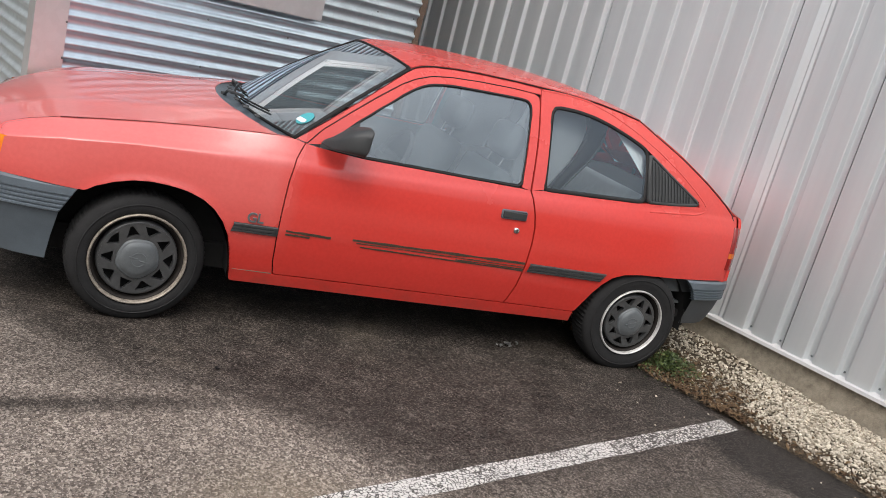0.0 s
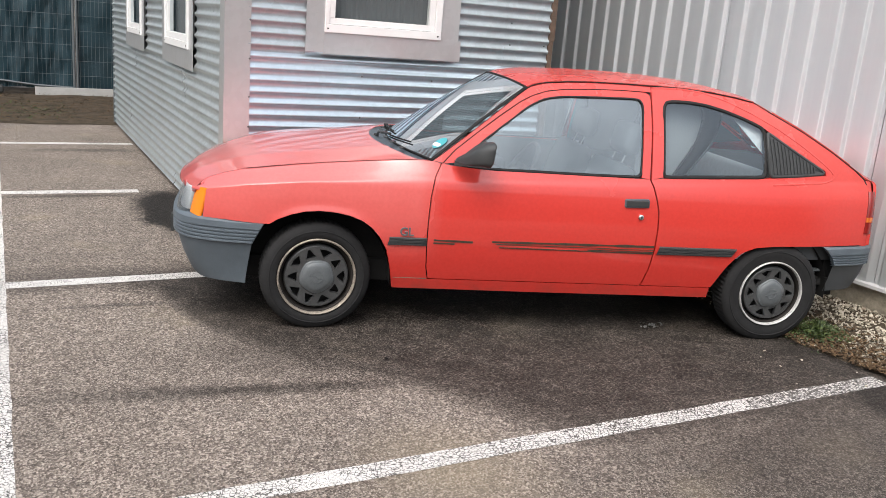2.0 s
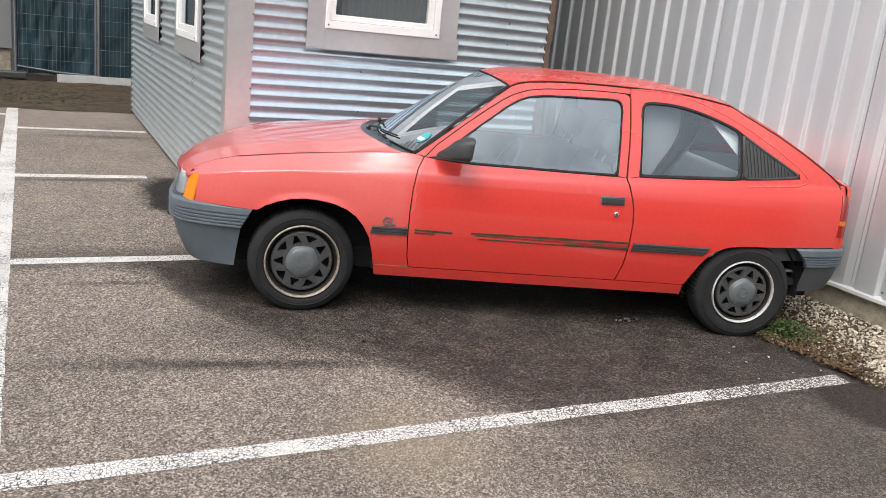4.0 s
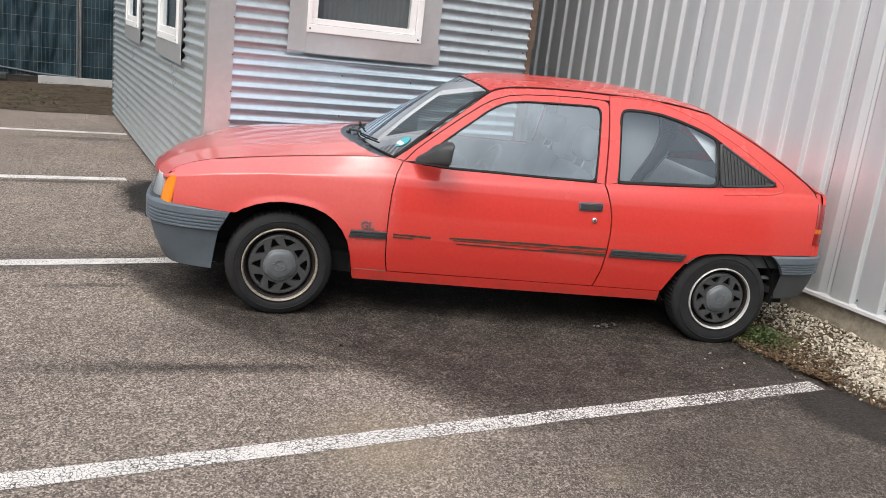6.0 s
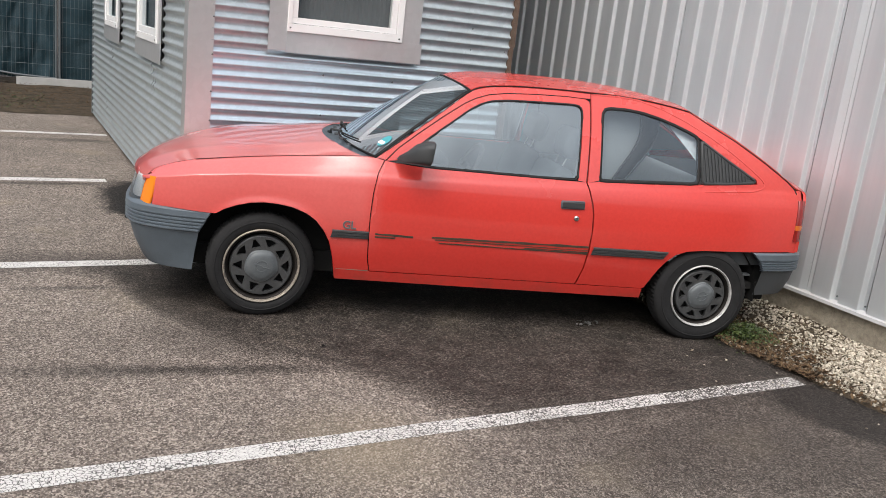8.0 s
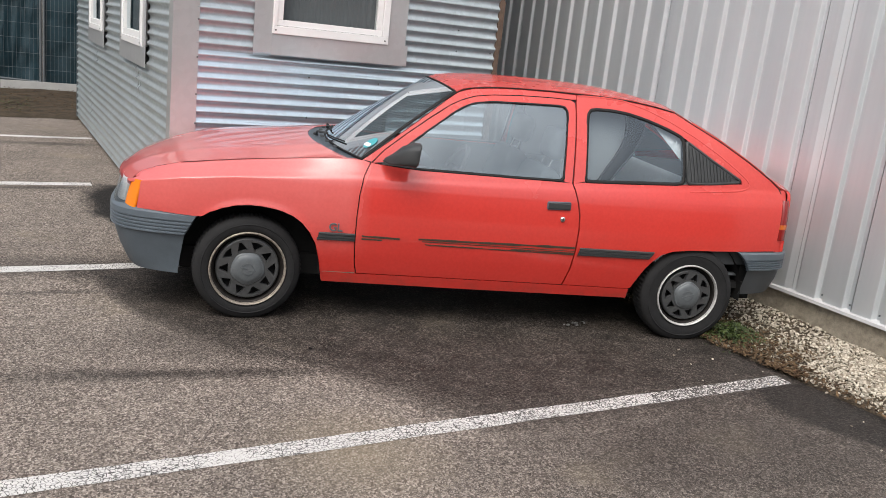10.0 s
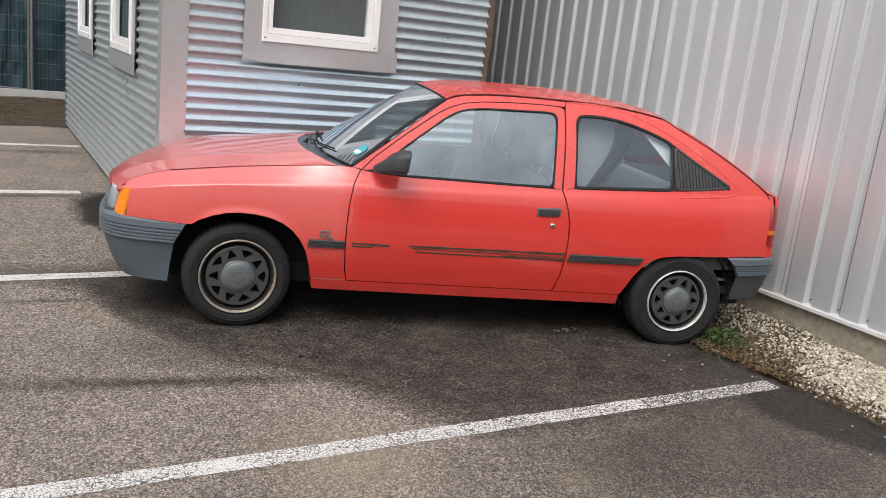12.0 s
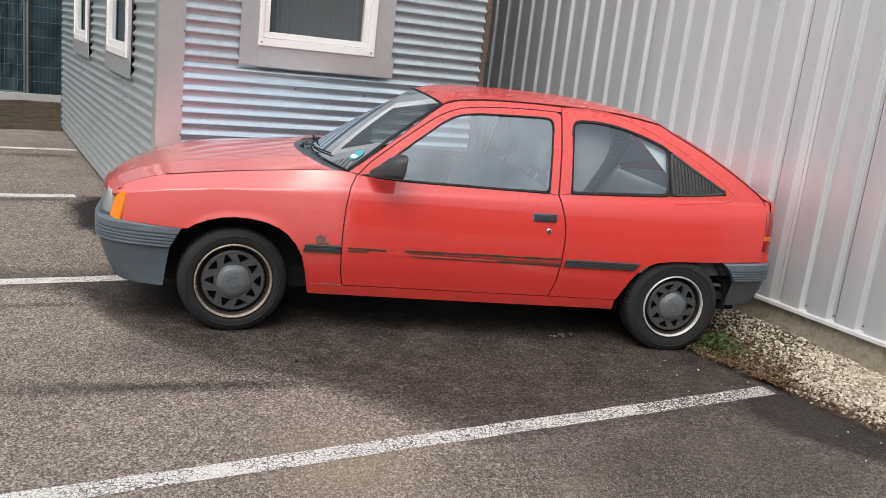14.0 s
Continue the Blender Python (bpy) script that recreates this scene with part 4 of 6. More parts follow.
def skin(rows, off=0.0, hem=0.018, far=False):
    """Puts rows of (x, z) on the car's side, with the edges folded inwards."""
    bm = grid([[Vector((p[0], side(p[0], p[1]) + off, p[1])) for p in r] for r in rows])
    finish(bm, True, (0, -1, 0))
    if hem:
        for d, s in ((0.003, 0.0), (hem, 0.0)):
            e = bmesh.ops.extrude_edge_only(bm, edges=[e for e in bm.edges if e.is_boundary])
            for v in e["geom"]:
                if isinstance(v, bmesh.types.BMVert):
                    v.co.y += d
    for f in bm.faces:
        f.smooth = True
    if far:
        mirror(bm)
    return bm


def mirror(bm):
    for v in bm.verts:
        v.co.y = WIDE - v.co.y
    bmesh.ops.reverse_faces(bm, faces=bm.faces)
    return bm


def strip(outer, inner, n, m=2):
    """Rows of (x, z) between two polylines of matching segments."""
    o, i = [], []
    for (a, b), k in zip(zip(outer, inner), n):
        o += walked(a, k)[(1 if o else 0):]
        i += walked(b, k)[(1 if i else 0):]
    return [[p * (1 - t / m) + q * (t / m) for p, q in zip(o, i)] for t in range(m + 1)]


def outline_loop(pts, inset):
    """Moves a closed outline inwards."""
    n = len(pts)
    c = sum((np.array(p) for p in pts)) / n
    out = []
    for k in range(n):
        a, b, d = np.array(pts[k - 1]), np.array(pts[k]), np.array(pts[(k + 1) % n])
        e, f = (b - a) / (np.linalg.norm(b - a) + 1e-9), (d - b) / (np.linalg.norm(d - b) + 1e-9)
        t = e + f
        t = t / (np.linalg.norm(t) + 1e-9)
        nrm = np.array((-t[1], t[0]))
        if np.dot(nrm, c - b) < 0:
            nrm = -nrm
        out.append(tuple(b + nrm * inset / max(0.5, float(np.sqrt((1 + np.dot(e, f)) / 2)))))
    return out


def closed(pts, passes=2, radius=0.018):
    """Rounds the corners of a closed outline."""
    p = [np.array(q, float) for q in pts]
    for k in range(passes):
        r = radius / (k + 1)
        q = []
        for i in range(len(p)):
            o, b, c = p[i - 1], p[i], p[(i + 1) % len(p)]
            for e in (o, c):
                d = np.linalg.norm(e - b) + 1e-9
                q.append(b + (e - b) * min(0.35, r / d))
        p = q
    return [tuple(v) for v in p]


def sheet(loop, off, far=False, bulge=0.0, n=14):
    """Fills a closed outline on the car's side, in rings towards its middle."""
    loop = walked(list(loop) + [loop[0]], 110)[:-1]
    c = sum((np.array(p) for p in loop)) / len(loop)
    bm = bmesh.new()
    rings = []
    for k in range(n):
        t = k / n
        rings.append([bm.verts.new((q[0], side(q[0], q[1]) + off, q[1])) for q in (np.array(p) * (1 - t) + c * t for p in loop)])
    mid = bm.verts.new((c[0], side(c[0], c[1]) + off, c[1]))
    for a, b in zip(rings, rings[1:]):
        for i in range(len(a)):
            j = (i + 1) % len(a)
            bm.faces.new((a[i], a[j], b[j], b[i]))
    a = rings[-1]
    for i in range(len(a)):
        bm.faces.new((a[i], a[(i + 1) % len(a)], mid))
    finish(bm, True, (0, -1, 0))
    if far:
        mirror(bm)
    return bm


def rim(loop, width, off, depth, far=False):
    """A rubber moulding along an outline: proud outer edge, rounded, falling inwards."""
    rings = []
    for inset, d in ((-0.004, 0.010), (-0.003, 0.0), (0.002, -0.003), (width * 0.6, -0.003), (width, 0.002), (width, depth)):
        rings.append([Vector((p[0], side(p[0], p[1]) + off + d, p[1])) for p in outline_loop(loop, inset)])
    bm = grid(rings, None, True)
    finish(bm, True, (0, -1, 0))
    if far:
        mirror(bm)
    return bm


# outlines on the side (x, z)
DOOR_F = [(0.604, 0.884), (0.588, 0.850), (0.573, 0.815), (0.556, 0.717), (0.549, 0.598), (0.549, 0.477), (0.557, 0.348), (0.570, 0.286)]
DOOR_R_LOW = [(1.721, 0.862), (1.735, 0.828), (1.758, 0.754), (1.771, 0.693), (1.775, 0.614), (1.772, 0.503), (1.760, 0.385), (1.740, 0.308), (1.732, 0.288)]
GAP = 0.0055
ARCH_R = [(2.139, 0.288), (2.162, 0.338), (2.198, 0.410), (2.238, 0.464), (2.283, 0.504), (2.349, 0.530), (2.453, 0.541), (2.600, 0.543), (2.700, 0.544)]
FWIN_TOP = [(1.671, 0.868), (1.697, 1.215), (1.690, 1.254), (1.655, 1.264), (1.585, 1.262), (1.420, 1.257), (1.258, 1.250), (1.162, 1.236), (1.098, 1.211), (1.036, 1.173), (0.912, 1.081), (0.828, 1.017), (0.674, 0.892)]


def build_side(far):
    nm = far
    wing = coons([(-0.572, 0.718)] + [(x, z - 0.003) for x, z in HOODLINE], [(-0.569, 0.556), (-0.458, 0.556), (-0.345, 0.551), (-0.274, 0.548)] + ARCH_F[:-2] + [(0.383, 0.240), (0.384, 0.226), (0.46, 0.226), (0.571, 0.226)],
                 [(-0.572, 0.718), (-0.553, 0.700), (-0.569, 0.556)], [(x - GAP, z) for x, z in DOOR_F] + [(0.571, 0.226)], 100, 84)
    part("front_wing", skin(wing, far=nm, hem=0.03), RED, car)
    # door: lower skin and window surround in one piece of sheet
    door = thing("door")
    door.parent = car
    lower = coons([(0.610, 0.884), (0.66, 0.876), (0.87, 0.866), (1.1, 0.864), (1.4, 0.863), (1.7155, 0.862)], [(0.576, 0.290), (1.727, 0.294)], DOOR_F, [(x - GAP, z) for x, z in DOOR_R_LOW], 60, 72)
    part("door_skin", skin(lower, far=nm), RED, door)
    outer = [[(1.7155, 0.862), (1.723, 0.975), (1.733, 1.123), (1.739, 1.255)], [(1.739, 1.255), (1.737, 1.285), (1.715, 1.296)], [(1.715, 1.296), (1.585, 1.297), (1.420, 1.292), (1.258, 1.281)],
             [(1.258, 1.281), (1.161, 1.266), (1.082, 1.239), (1.019, 1.206), (0.911, 1.133), (0.790, 1.045), (0.671, 0.951), (0.6095, 0.884)]]
    inner = [FWIN_TOP[:2], FWIN_TOP[1:4], FWIN_TOP[3:7], FWIN_TOP[6:]]
    part("window_surround", skin(strip(outer, inner, (10, 6, 16, 34)), far=nm), RED, door)
    loop = closed(FWIN_TOP + [(0.70, 0.876), (0.869, 0.866), (1.104, 0.866), (1.419, 0.865)], 1)
    part("window_seal", rim(loop, 0.007, 0.0, 0.02, nm), RUBBER, door)
    g = part("side_window", sheet(outline_loop(loop, 0.010), 0.006, nm), GLASS, door, "grey-tinted door glass mirroring the sky")
    g.visible_shadow = False
    # pull handle in its recess, and the lock
    h0, h1, k0, k1 = 1.578, 1.712, 0.716, 0.760
    hl = closed([(h0, k0), (h1, k0 + 0.004), (h1, k1 + 0.003), (h0, k1 - 0.002)], 1, 0.005)
    bm = grid([[Vector((p[0], side(p[0], p[1]) + d, p[1])) for p in outline_loop(hl, i)] for i, d in ((-0.002, 0.004), (0.0, -0.007), (0.003, -0.010), (0.006, -0.008), (0.007, 0.004))], None, True)
    finish(bm, True, (0, -1, 0))
    part("door_handle", mirror(bm) if nm else bm, DARK_GREY_PLASTIC, door, "dark grey plastic pull handle")
    y0 = side(1.645, 0.738)
    bm = boxed(h0 + 0.006, h1 - 0.006, y0 - 0.0165, y0 + 0.004, k0 + 0.008, k1 - 0.005, 0.003)
    part("handle_pad", mirror(bm) if nm else bm, BLACK_PLASTIC, door)
    bm = lathe([(0.0, -0.012), (0.010, -0.012), (0.0145, -0.009), (0.0155, -0.003), (0.0155, 0.01)], 20)
    bmesh.ops.translate(bm, vec=(1.672, side(1.672, 0.668), 0.668), verts=bm.verts)
    finish(bm, True, (0, -1, 0))
    lock = part("lock", mirror(bm) if nm else bm, CHROME, door, "round chrome lock")
    bm = boxed(1.669, 1.675, side(1.672, 0.668) - 0.0135, side(1.672, 0.668) - 0.011, 0.660, 0.676)
    part("keyhole", mirror(bm) if nm else bm, BLACK_PLASTIC, lock)
    # sill
    sill = coons([(0.391, 0.285), (0.57, 0.281), (1.73, 0.284), (2.132, 0.283)], [(0.391, 0.226), (1.17, 0.224), (2.130, 0.226)], [(0.391, 0.285), (0.391, 0.226)], [(2.132, 0.283), (2.130, 0.226)], 40, 5)
    part("sill", skin([[(p[0], p[1]) for p in r] for r in sill], -0.003, 0.06, nm), RED, car)
    bm = tube(bmesh.new(), [(x, side(x, 0.2845) + 0.0015, 0.2845) for x in np.linspace(0.388, 0.562, 8)], 0.0035, 6)
    part("sill_seam", mirror(bm) if nm else bm, RUST, car)
    # rear quarter: lower skin, then the sheet round the rear window and the pillars
    low = coons([(1.7265, 0.862), (1.79, 0.870), (2.077, 0.880), (2.40, 0.899), (2.760, 0.926), (3.046, 0.878)], [(1.735, 0.290), (1.95, 0.289)] + ARCH_R + [(2.85, 0.546), (3.043, 0.548)],
                [(x + GAP * 0.5, z) for x, z in DOOR_R_LOW], [(3.046, 0.878), (3.056, 0.845), (3.042, 0.612), (3.043, 0.548)], 84, 64)
    part("rear_quarter", skin(low, far=nm, hem=0.03), RED, car)
    QW = [(1.790, 0.876), (1.804, 1.204), (1.815, 1.250), (1.846, 1.266), (1.955, 1.268), (2.057, 1.259), (2.160, 1.237), (2.263, 1.206), (2.349, 1.174), (2.392, 1.151)]
    outer = [[(1.7265, 0.862), (1.732, 0.975), (1.742, 1.123), (1.748, 1.262)], [(1.748, 1.262), (1.751, 1.324)], [(1.751, 1.324), (1.922, 1.325), (2.093, 1.315), (2.232, 1.298), (2.345, 1.279)], [(2.345, 1.279), (2.441, 1.230), (2.622, 1.145), (2.811, 1.043), (2.969, 0.949), (3.030, 0.905)], [(3.030, 0.905), (3.046, 0.878)]]
    inner = [[(1.790, 0.876), (1.804, 1.204)], [(1.804, 1.204), (1.815, 1.250), (1.846, 1.266)], [(1.846, 1.266), (1.955, 1.268), (2.057, 1.259), (2.160, 1.237), (2.263, 1.206)], [(2.263, 1.206), (2.349, 1.174), (2.392, 1.151), (2.577, 1.045), (2.755, 0.950)], [(2.755, 0.950), (2.760, 0.926)]]
    part("rear_pillar", skin(strip(outer, inner, (12, 6, 20, 30, 4), 4), far=nm), RED, car)
    loop = closed(QW + [(2.386, 0.908), (2.352, 0.897), (2.077, 0.884), (1.815, 0.872)], 1)
    part("window_seal", rim(loop, 0.014, 0.0, 0.02, nm), RUBBER, car)
    g = part("quarter_window", sheet(outline_loop(loop, 0.012), 0.005, nm), GLASS_REAR, car, "hinged rear side glass")
    g.visible_shadow = False
    # ribbed black air outlet behind the rear side window
    vent = thing("air_outlet")
    vent.parent = car
    VT = closed([(2.402, 1.146), (2.577, 1.043), (2.752, 0.951), (2.749, 0.928), (2.560, 0.912), (2.400, 0.904)], 1)
    bm = grid([[Vector((p[0], side(p[0], p[1]) + d, p[1])) for p in outline_loop(VT, i)] for i, d in ((-0.004, 0.008), (0.0, -0.003), (0.010, -0.004), (0.013, 0.001))], None, True)
    finish(bm, True, (0, -1, 0))
    part("frame", mirror(bm) if nm else bm, BLACK_PLASTIC, vent)
    part("panel", sheet(outline_loop(VT, 0.012), 0.003, nm, n=3), BLACK_PLASTIC, vent)
    for k in range(14):
        x = 2.425 + k * 0.021
        zt, zb = 1.128 - (x - 2.402) * 0.575, 0.918 + (x - 2.4) * 0.07
        if zt - zb < 0.02:
            break
        rows = [[Vector((x + dx + (z - 1) * -0.08, side(x, z) + d, z)) for dx, d in ((-0.004, 0.003), (-0.0025, -0.004), (0.0025, -0.004), (0.004, 0.003))] for z in np.linspace(zb, zt, 5)]
        bm = finish(grid(rows), False, (0, -1, 0))
        part("rib", mirror(bm) if nm else bm, BLACK_PLASTIC, vent)
    # windscreen pillar and roof rail
    up = [(0.560, 0.896), (0.70, 1.000), (0.85, 1.115), (1.00, 1.232), (1.060, 1.276), (1.10, 1.292), (1.161, 1.306), (1.289, 1.318), (1.420, 1.324), (1.618, 1.327), (1.746, 1.325)]
    dn = [(0.606, 0.888), (0.667, 0.955), (0.786, 1.049), (0.907, 1.138), (1.016, 1.211), (1.080, 1.244), (1.160, 1.271), (1.258, 1.286), (1.420, 1.297), (1.585, 1.302), (1.746, 1.300)]
    part("windscreen_pillar", skin([[a * (1 - t / 3) + b * t / 3 for a, b in zip(walked(up, 50), walked(dn, 50))] for t in range(4)], far=nm), RED, car)
    # shut line of the tailgate and the pressed edge round the rear side window
    pts = [(2.344, 1.285), (2.365, 1.270), (2.442, 1.2335), (2.623, 1.149), (2.813, 1.047), (2.973, 0.953), (3.034, 0.909), (3.050, 0.880)]
    bm = tube(bmesh.new(), [(x, side(x, z) + 0.002, z) for x, z in walked(pts, 40)], 0.0032, 6)
    part("tailgate_gap", mirror(bm) if nm else bm, RUBBER, car)
    pts = [(1.76, 1.318), (1.802, 1.322), (1.921, 1.3235), (2.037, 1.316), (2.179, 1.280), (2.32, 1.226), (2.463, 1.157), (2.61, 1.074), (2.728, 0.997), (2.80, 0.945), (2.814, 0.922), (2.80, 0.900), (2.742, 0.884), (2.60, 0.876), (2.419, 0.864)]
    bm = tube(bmesh.new(), [(x, side(x, z) + 0.0062, z) for x, z in walked(pts, 70)], 0.0080, 10)
    part("pressed_edge", mirror(bm) if nm else bm, RED, car, smooth=True)
    # black tube laid in as the shade of the gap above the door frame
    mid = [(x, z - 0.0025) for x, z in dn if x < 1.70]
    bm = tube(bmesh.new(), [(x, side(x, z) + 0.0035, z) for x, z in walked(mid, 60)], 0.0030, 6)
    part("door_gap", mirror(bm) if nm else bm, RUBBER, car)
    # dark rubber in the roof gutter
    gut = [(1.045, 1.268), (1.075, 1.288), (1.110, 1.301), (1.161, 1.311), (1.289, 1.324), (1.420, 1.330), (1.618, 1.333), (1.752, 1.332), (1.922, 1.331), (2.093, 1.321), (2.232, 1.304), (2.337, 1.286)]
    rows = [[Vector((p[0], side(p[0], p[1]) + d, p[1] + h)) for d, h in ((0.004, -0.003), (-0.001, -0.002), (-0.002, 0.001), (0.001, 0.003), (0.012, 0.004))] for p in walked(gut, 60)]
    bm = finish(grid(rows), True, (0, -1, 0))
    part("gutter_strip", mirror(bm) if nm else bm, RUBBER, car)


for far in (False, True):
    build_side(far)


def crossed(edge, crown, n=24, lift=None):
    """A sheet from the near edge to its mirror image: edge(u) gives (x, z, shift of the middle along x, crown)."""
    rows = []
    for e in edge:
        x, z, push, up = e[:4]
        y0 = side(x, z) + (e[4] if len(e) > 4 else 0.0)
        row = []
        for k in range(n + 1):
            s = -1 + 2 * k / n
            f = 1 - abs(s) ** 2.6
            row.append(Vector((x + push * (1 - s * s), WIDE / 2 + s * (WIDE / 2 - y0), z + up * f)))
        rows.append(row)
    return rows


def hemmed(bm, d=(0, 0, -0.015), tuck=0.0):
    for _ in range(1):
        e = bmesh.ops.extrude_edge_only(bm, edges=[e for e in bm.edges if e.is_boundary])
        for v in e["geom"]:
            if isinstance(v, bmesh.types.BMVert):
                v.co += Vector(d) + Vector((0, tuck * (1 if v.co.y < WIDE / 2 else -1), 0))
    for f in bm.faces:
        f.smooth = True
    return bm


# bonnet: middle runs further forward; two soft creases run along it
edge = []
for k, (x, z) in enumerate(walked([(x, z) for x, z in [(-0.612, 0.686), (-0.600, 0.702), (-0.574, 0.724)] + HOODLINE if x < 0.50], 36)):
    t = k / 36
    push = -0.135 * (1 - t) ** 1.5 - 0.200 * t ** 2.2
    edge.append((x, z + 0.002, push, 0.018 * min(1, t * 2.4) - 0.012 * (1 - t) ** 3, 0.009))
rows = crossed(edge, 0, 40)
for r in rows:
    for v in r:
        s = abs(v.y - WIDE / 2)
        v.z += 0.003 * math.exp(-((s - 0.42) / 0.05) ** 2)
nose = [Vector((v.x - 0.018 * (1 - ((v.y - WIDE / 2) / 0.7) ** 2), v.y, v.z - 0.010)) for v in rows[0]]
nose2 = [Vector((v.x - 0.024 * (1 - ((v.y - WIDE / 2) / 0.7) ** 2), v.y, v.z - 0.022)) for v in rows[0]]
# black tube paints the dark shade of the gap between bonnet and wing
bm = tube(bmesh.new(), [(x, side(x, z) + 0.008, z - 0.007) for x, z in walked(HOODLINE[1:-1], 40)], 0.0036, 6)
part("bonnet_gap", bm, RUBBER, car)
bm = tube(bmesh.new(), [(x, side(x, z) + 0.006, z - 0.004) for x, z in walked(HOODLINE[:-1], 40)], 0.006, 6)
part("wing_flange", mirror(bm), RED, car, smooth=True)
bm = tube(bmesh.new(), [(x, side(x, z) + 0.013, z - 0.012) for x, z in walked([(-0.585, 0.712)] + HOODLINE[:3], 16)], 0.012, 10)
part("wing_flange", bm, RED, car, smooth=True)
part("bonnet", hemmed(finish(grid([nose2, nose] + rows), True, (0, 0, 1)), (0, 0, -0.003), 0.02), RED, car, "faded red bonnet mirroring the cabin wall")

# scuttle: black plastic between bonnet and windscreen
WS_LOW, WS_TOP = (0.548, 0.898, -0.165, 0.008), (1.052, 1.282, -0.045, 0.028)
rows = []
for t in (0.0, 0.25, 0.6, 1.0):
    r0 = crossed([(0.487, 0.890, -0.204, 0.024)], 0, 30)[0]
    r1 = crossed([(0.560, 0.896, -0.165, 0.012)], 0, 30)[0]
    rows.append([a.lerp(b, t) + Vector((0, 0, -0.020 * math.sin(math.pi * t) - 0.004)) for a, b in zip(r0, r1)])
scuttle = part("scuttle", finish(grid(rows), True, (0, 0, 1)), GREY_PLASTIC, car, "bleached black plastic scuttle panel")
for k in range(7):
    t = -0.48 + k * 0.16
    y = WIDE / 2 + t
    x = 0.52 - 0.165 * (1 - (t / 0.76) ** 2)
    part("slot", boxed(x - 0.012, x + 0.010, y - 0.035, y + 0.035, 0.895 + 0.03 * (1 - (t / 0.76) ** 2), 0.898 + 0.03 * (1 - (t / 0.76) ** 2)), BLACK_PLASTIC, scuttle)


def screen_rows(n, m, inset=0.0):
    out = []
    for j in range(m + 1):
        t = inset + (1 - 2 * inset) * j / m
        x, z = WS_LOW[0] + (WS_TOP[0] - WS_LOW[0]) * t, WS_LOW[1] + (WS_TOP[1] - WS_LOW[1]) * t
        out.append((x, z + 0.012 * math.sin(math.pi * t), WS_LOW[2] + (WS_TOP[2] - WS_LOW[2]) * t, WS_LOW[3] + (WS_TOP[3] - WS_LOW[3]) * t, inset))
    return crossed(out, 0, n)


ws = part("windscreen", finish(grid(screen_rows(28, 12, 0.012)), True, (-1, 0, 1)), GLASS_WS, car, "windscreen mirroring the corrugated cabin")
ws.visible_shadow = False
outer, inner = screen_rows(28, 12, -0.002), screen_rows(28, 12, 0.010)


def ring_of(rows):
    return rows[0] + [r[-1] for r in rows[1:]] + rows[-1][::-1][1:] + [r[0] for r in rows[::-1][1:-1]]


up = Vector((-0.005, 0, 0.006))
a, b = ring_of(outer), ring_of(inner)
bm = grid([[p - up for p in a], [p + up * 0.6 for p in a], [p + up for p in (q.lerp(r, 0.5) for q, r in zip(a, b))], [p + up * 0.5 for p in b], [p - up for p in b]], None, True)
part("windscreen_seal", finish(bm, True), RUBBER, car)

# roof
edge = []
for x, z, c in ((1.056, 1.286, 0.025), (1.10, 1.305, 0.027), (1.20, 1.322, 0.029), (1.32, 1.331, 0.030), (1.45, 1.336, 0.031), (1.62, 1.338, 0.032), (1.80, 1.338, 0.032), (1.95, 1.335, 0.031), (2.10, 1.326, 0.031), (2.22, 1.311, 0.031), (2.345, 1.290, 0.030)):
    edge.append((x, z, -0.045 * max(0, 1 - (x - 1.056) / 0.3), c))
part("roof", hemmed(finish(grid(crossed(edge, 0, 32)), True, (0, 0, 1))), RED, car)

# tailgate with its glass and lip
edge = [(2.352, 1.284, 0.03, 0.030), (2.40, 1.262, 0.03, 0.032), (2.445, 1.238, 0.03, 0.033)]
tg = thing("tailgate")
tg.parent = car
part("top_rail", hemmed(finish(grid(crossed(edge, 0, 28)), True, (0, 0, 1))), RED, tg)
low, high = (2.93, 0.982, 0.05, 0.035), (2.445, 1.238, 0.03, 0.033)
rows = []
for j in range(11):
    t = j / 10
    rows.append(tuple(h + (l - h) * t for h, l in zip(high, low)) + (0.075,))
g = part("rear_window", finish(grid(crossed(rows, 0, 24)), True, (1, 0, 1)), GLASS, tg)
g.visible_shadow = False
for nm in (False, True):
    pts = [(2.445, 1.238), (2.622, 1.155), (2.811, 1.053), (2.93, 0.984)]
    bm = grid([[Vector((p[0], side(p[0], p[1]) + d, p[1] + h)) for d, h in ((0.0, -0.012), (0.002, 0.004), (0.030, 0.012), (0.082, 0.022))] for p in walked(pts, 20)])
    finish(bm, True, (0, -0.3, 1))
    part("side_rail", mirror(bm) if nm else bm, RED, tg)
edge = [(2.93, 0.984, 0.05, 0.036), (2.99, 0.950, 0.06, 0.034), (3.035, 0.922, 0.07, 0.032), (3.075, 0.905, 0.08, 0.030), (3.112, 0.895, 0.09, 0.028), (3.122, 0.880, 0.09, 0.026), (3.120, 0.852, 0.09, 0.02), (3.105, 0.75, 0.08, 0.0), (3.098, 0.60, 0.08, 0.0), (3.100, 0.545, 0.08, 0.0)]
part("tailgate_panel", hemmed(finish(grid(crossed(edge, 0, 24)), True, (1, 0, 1)), (-0.02, 0, 0)), RED, tg)
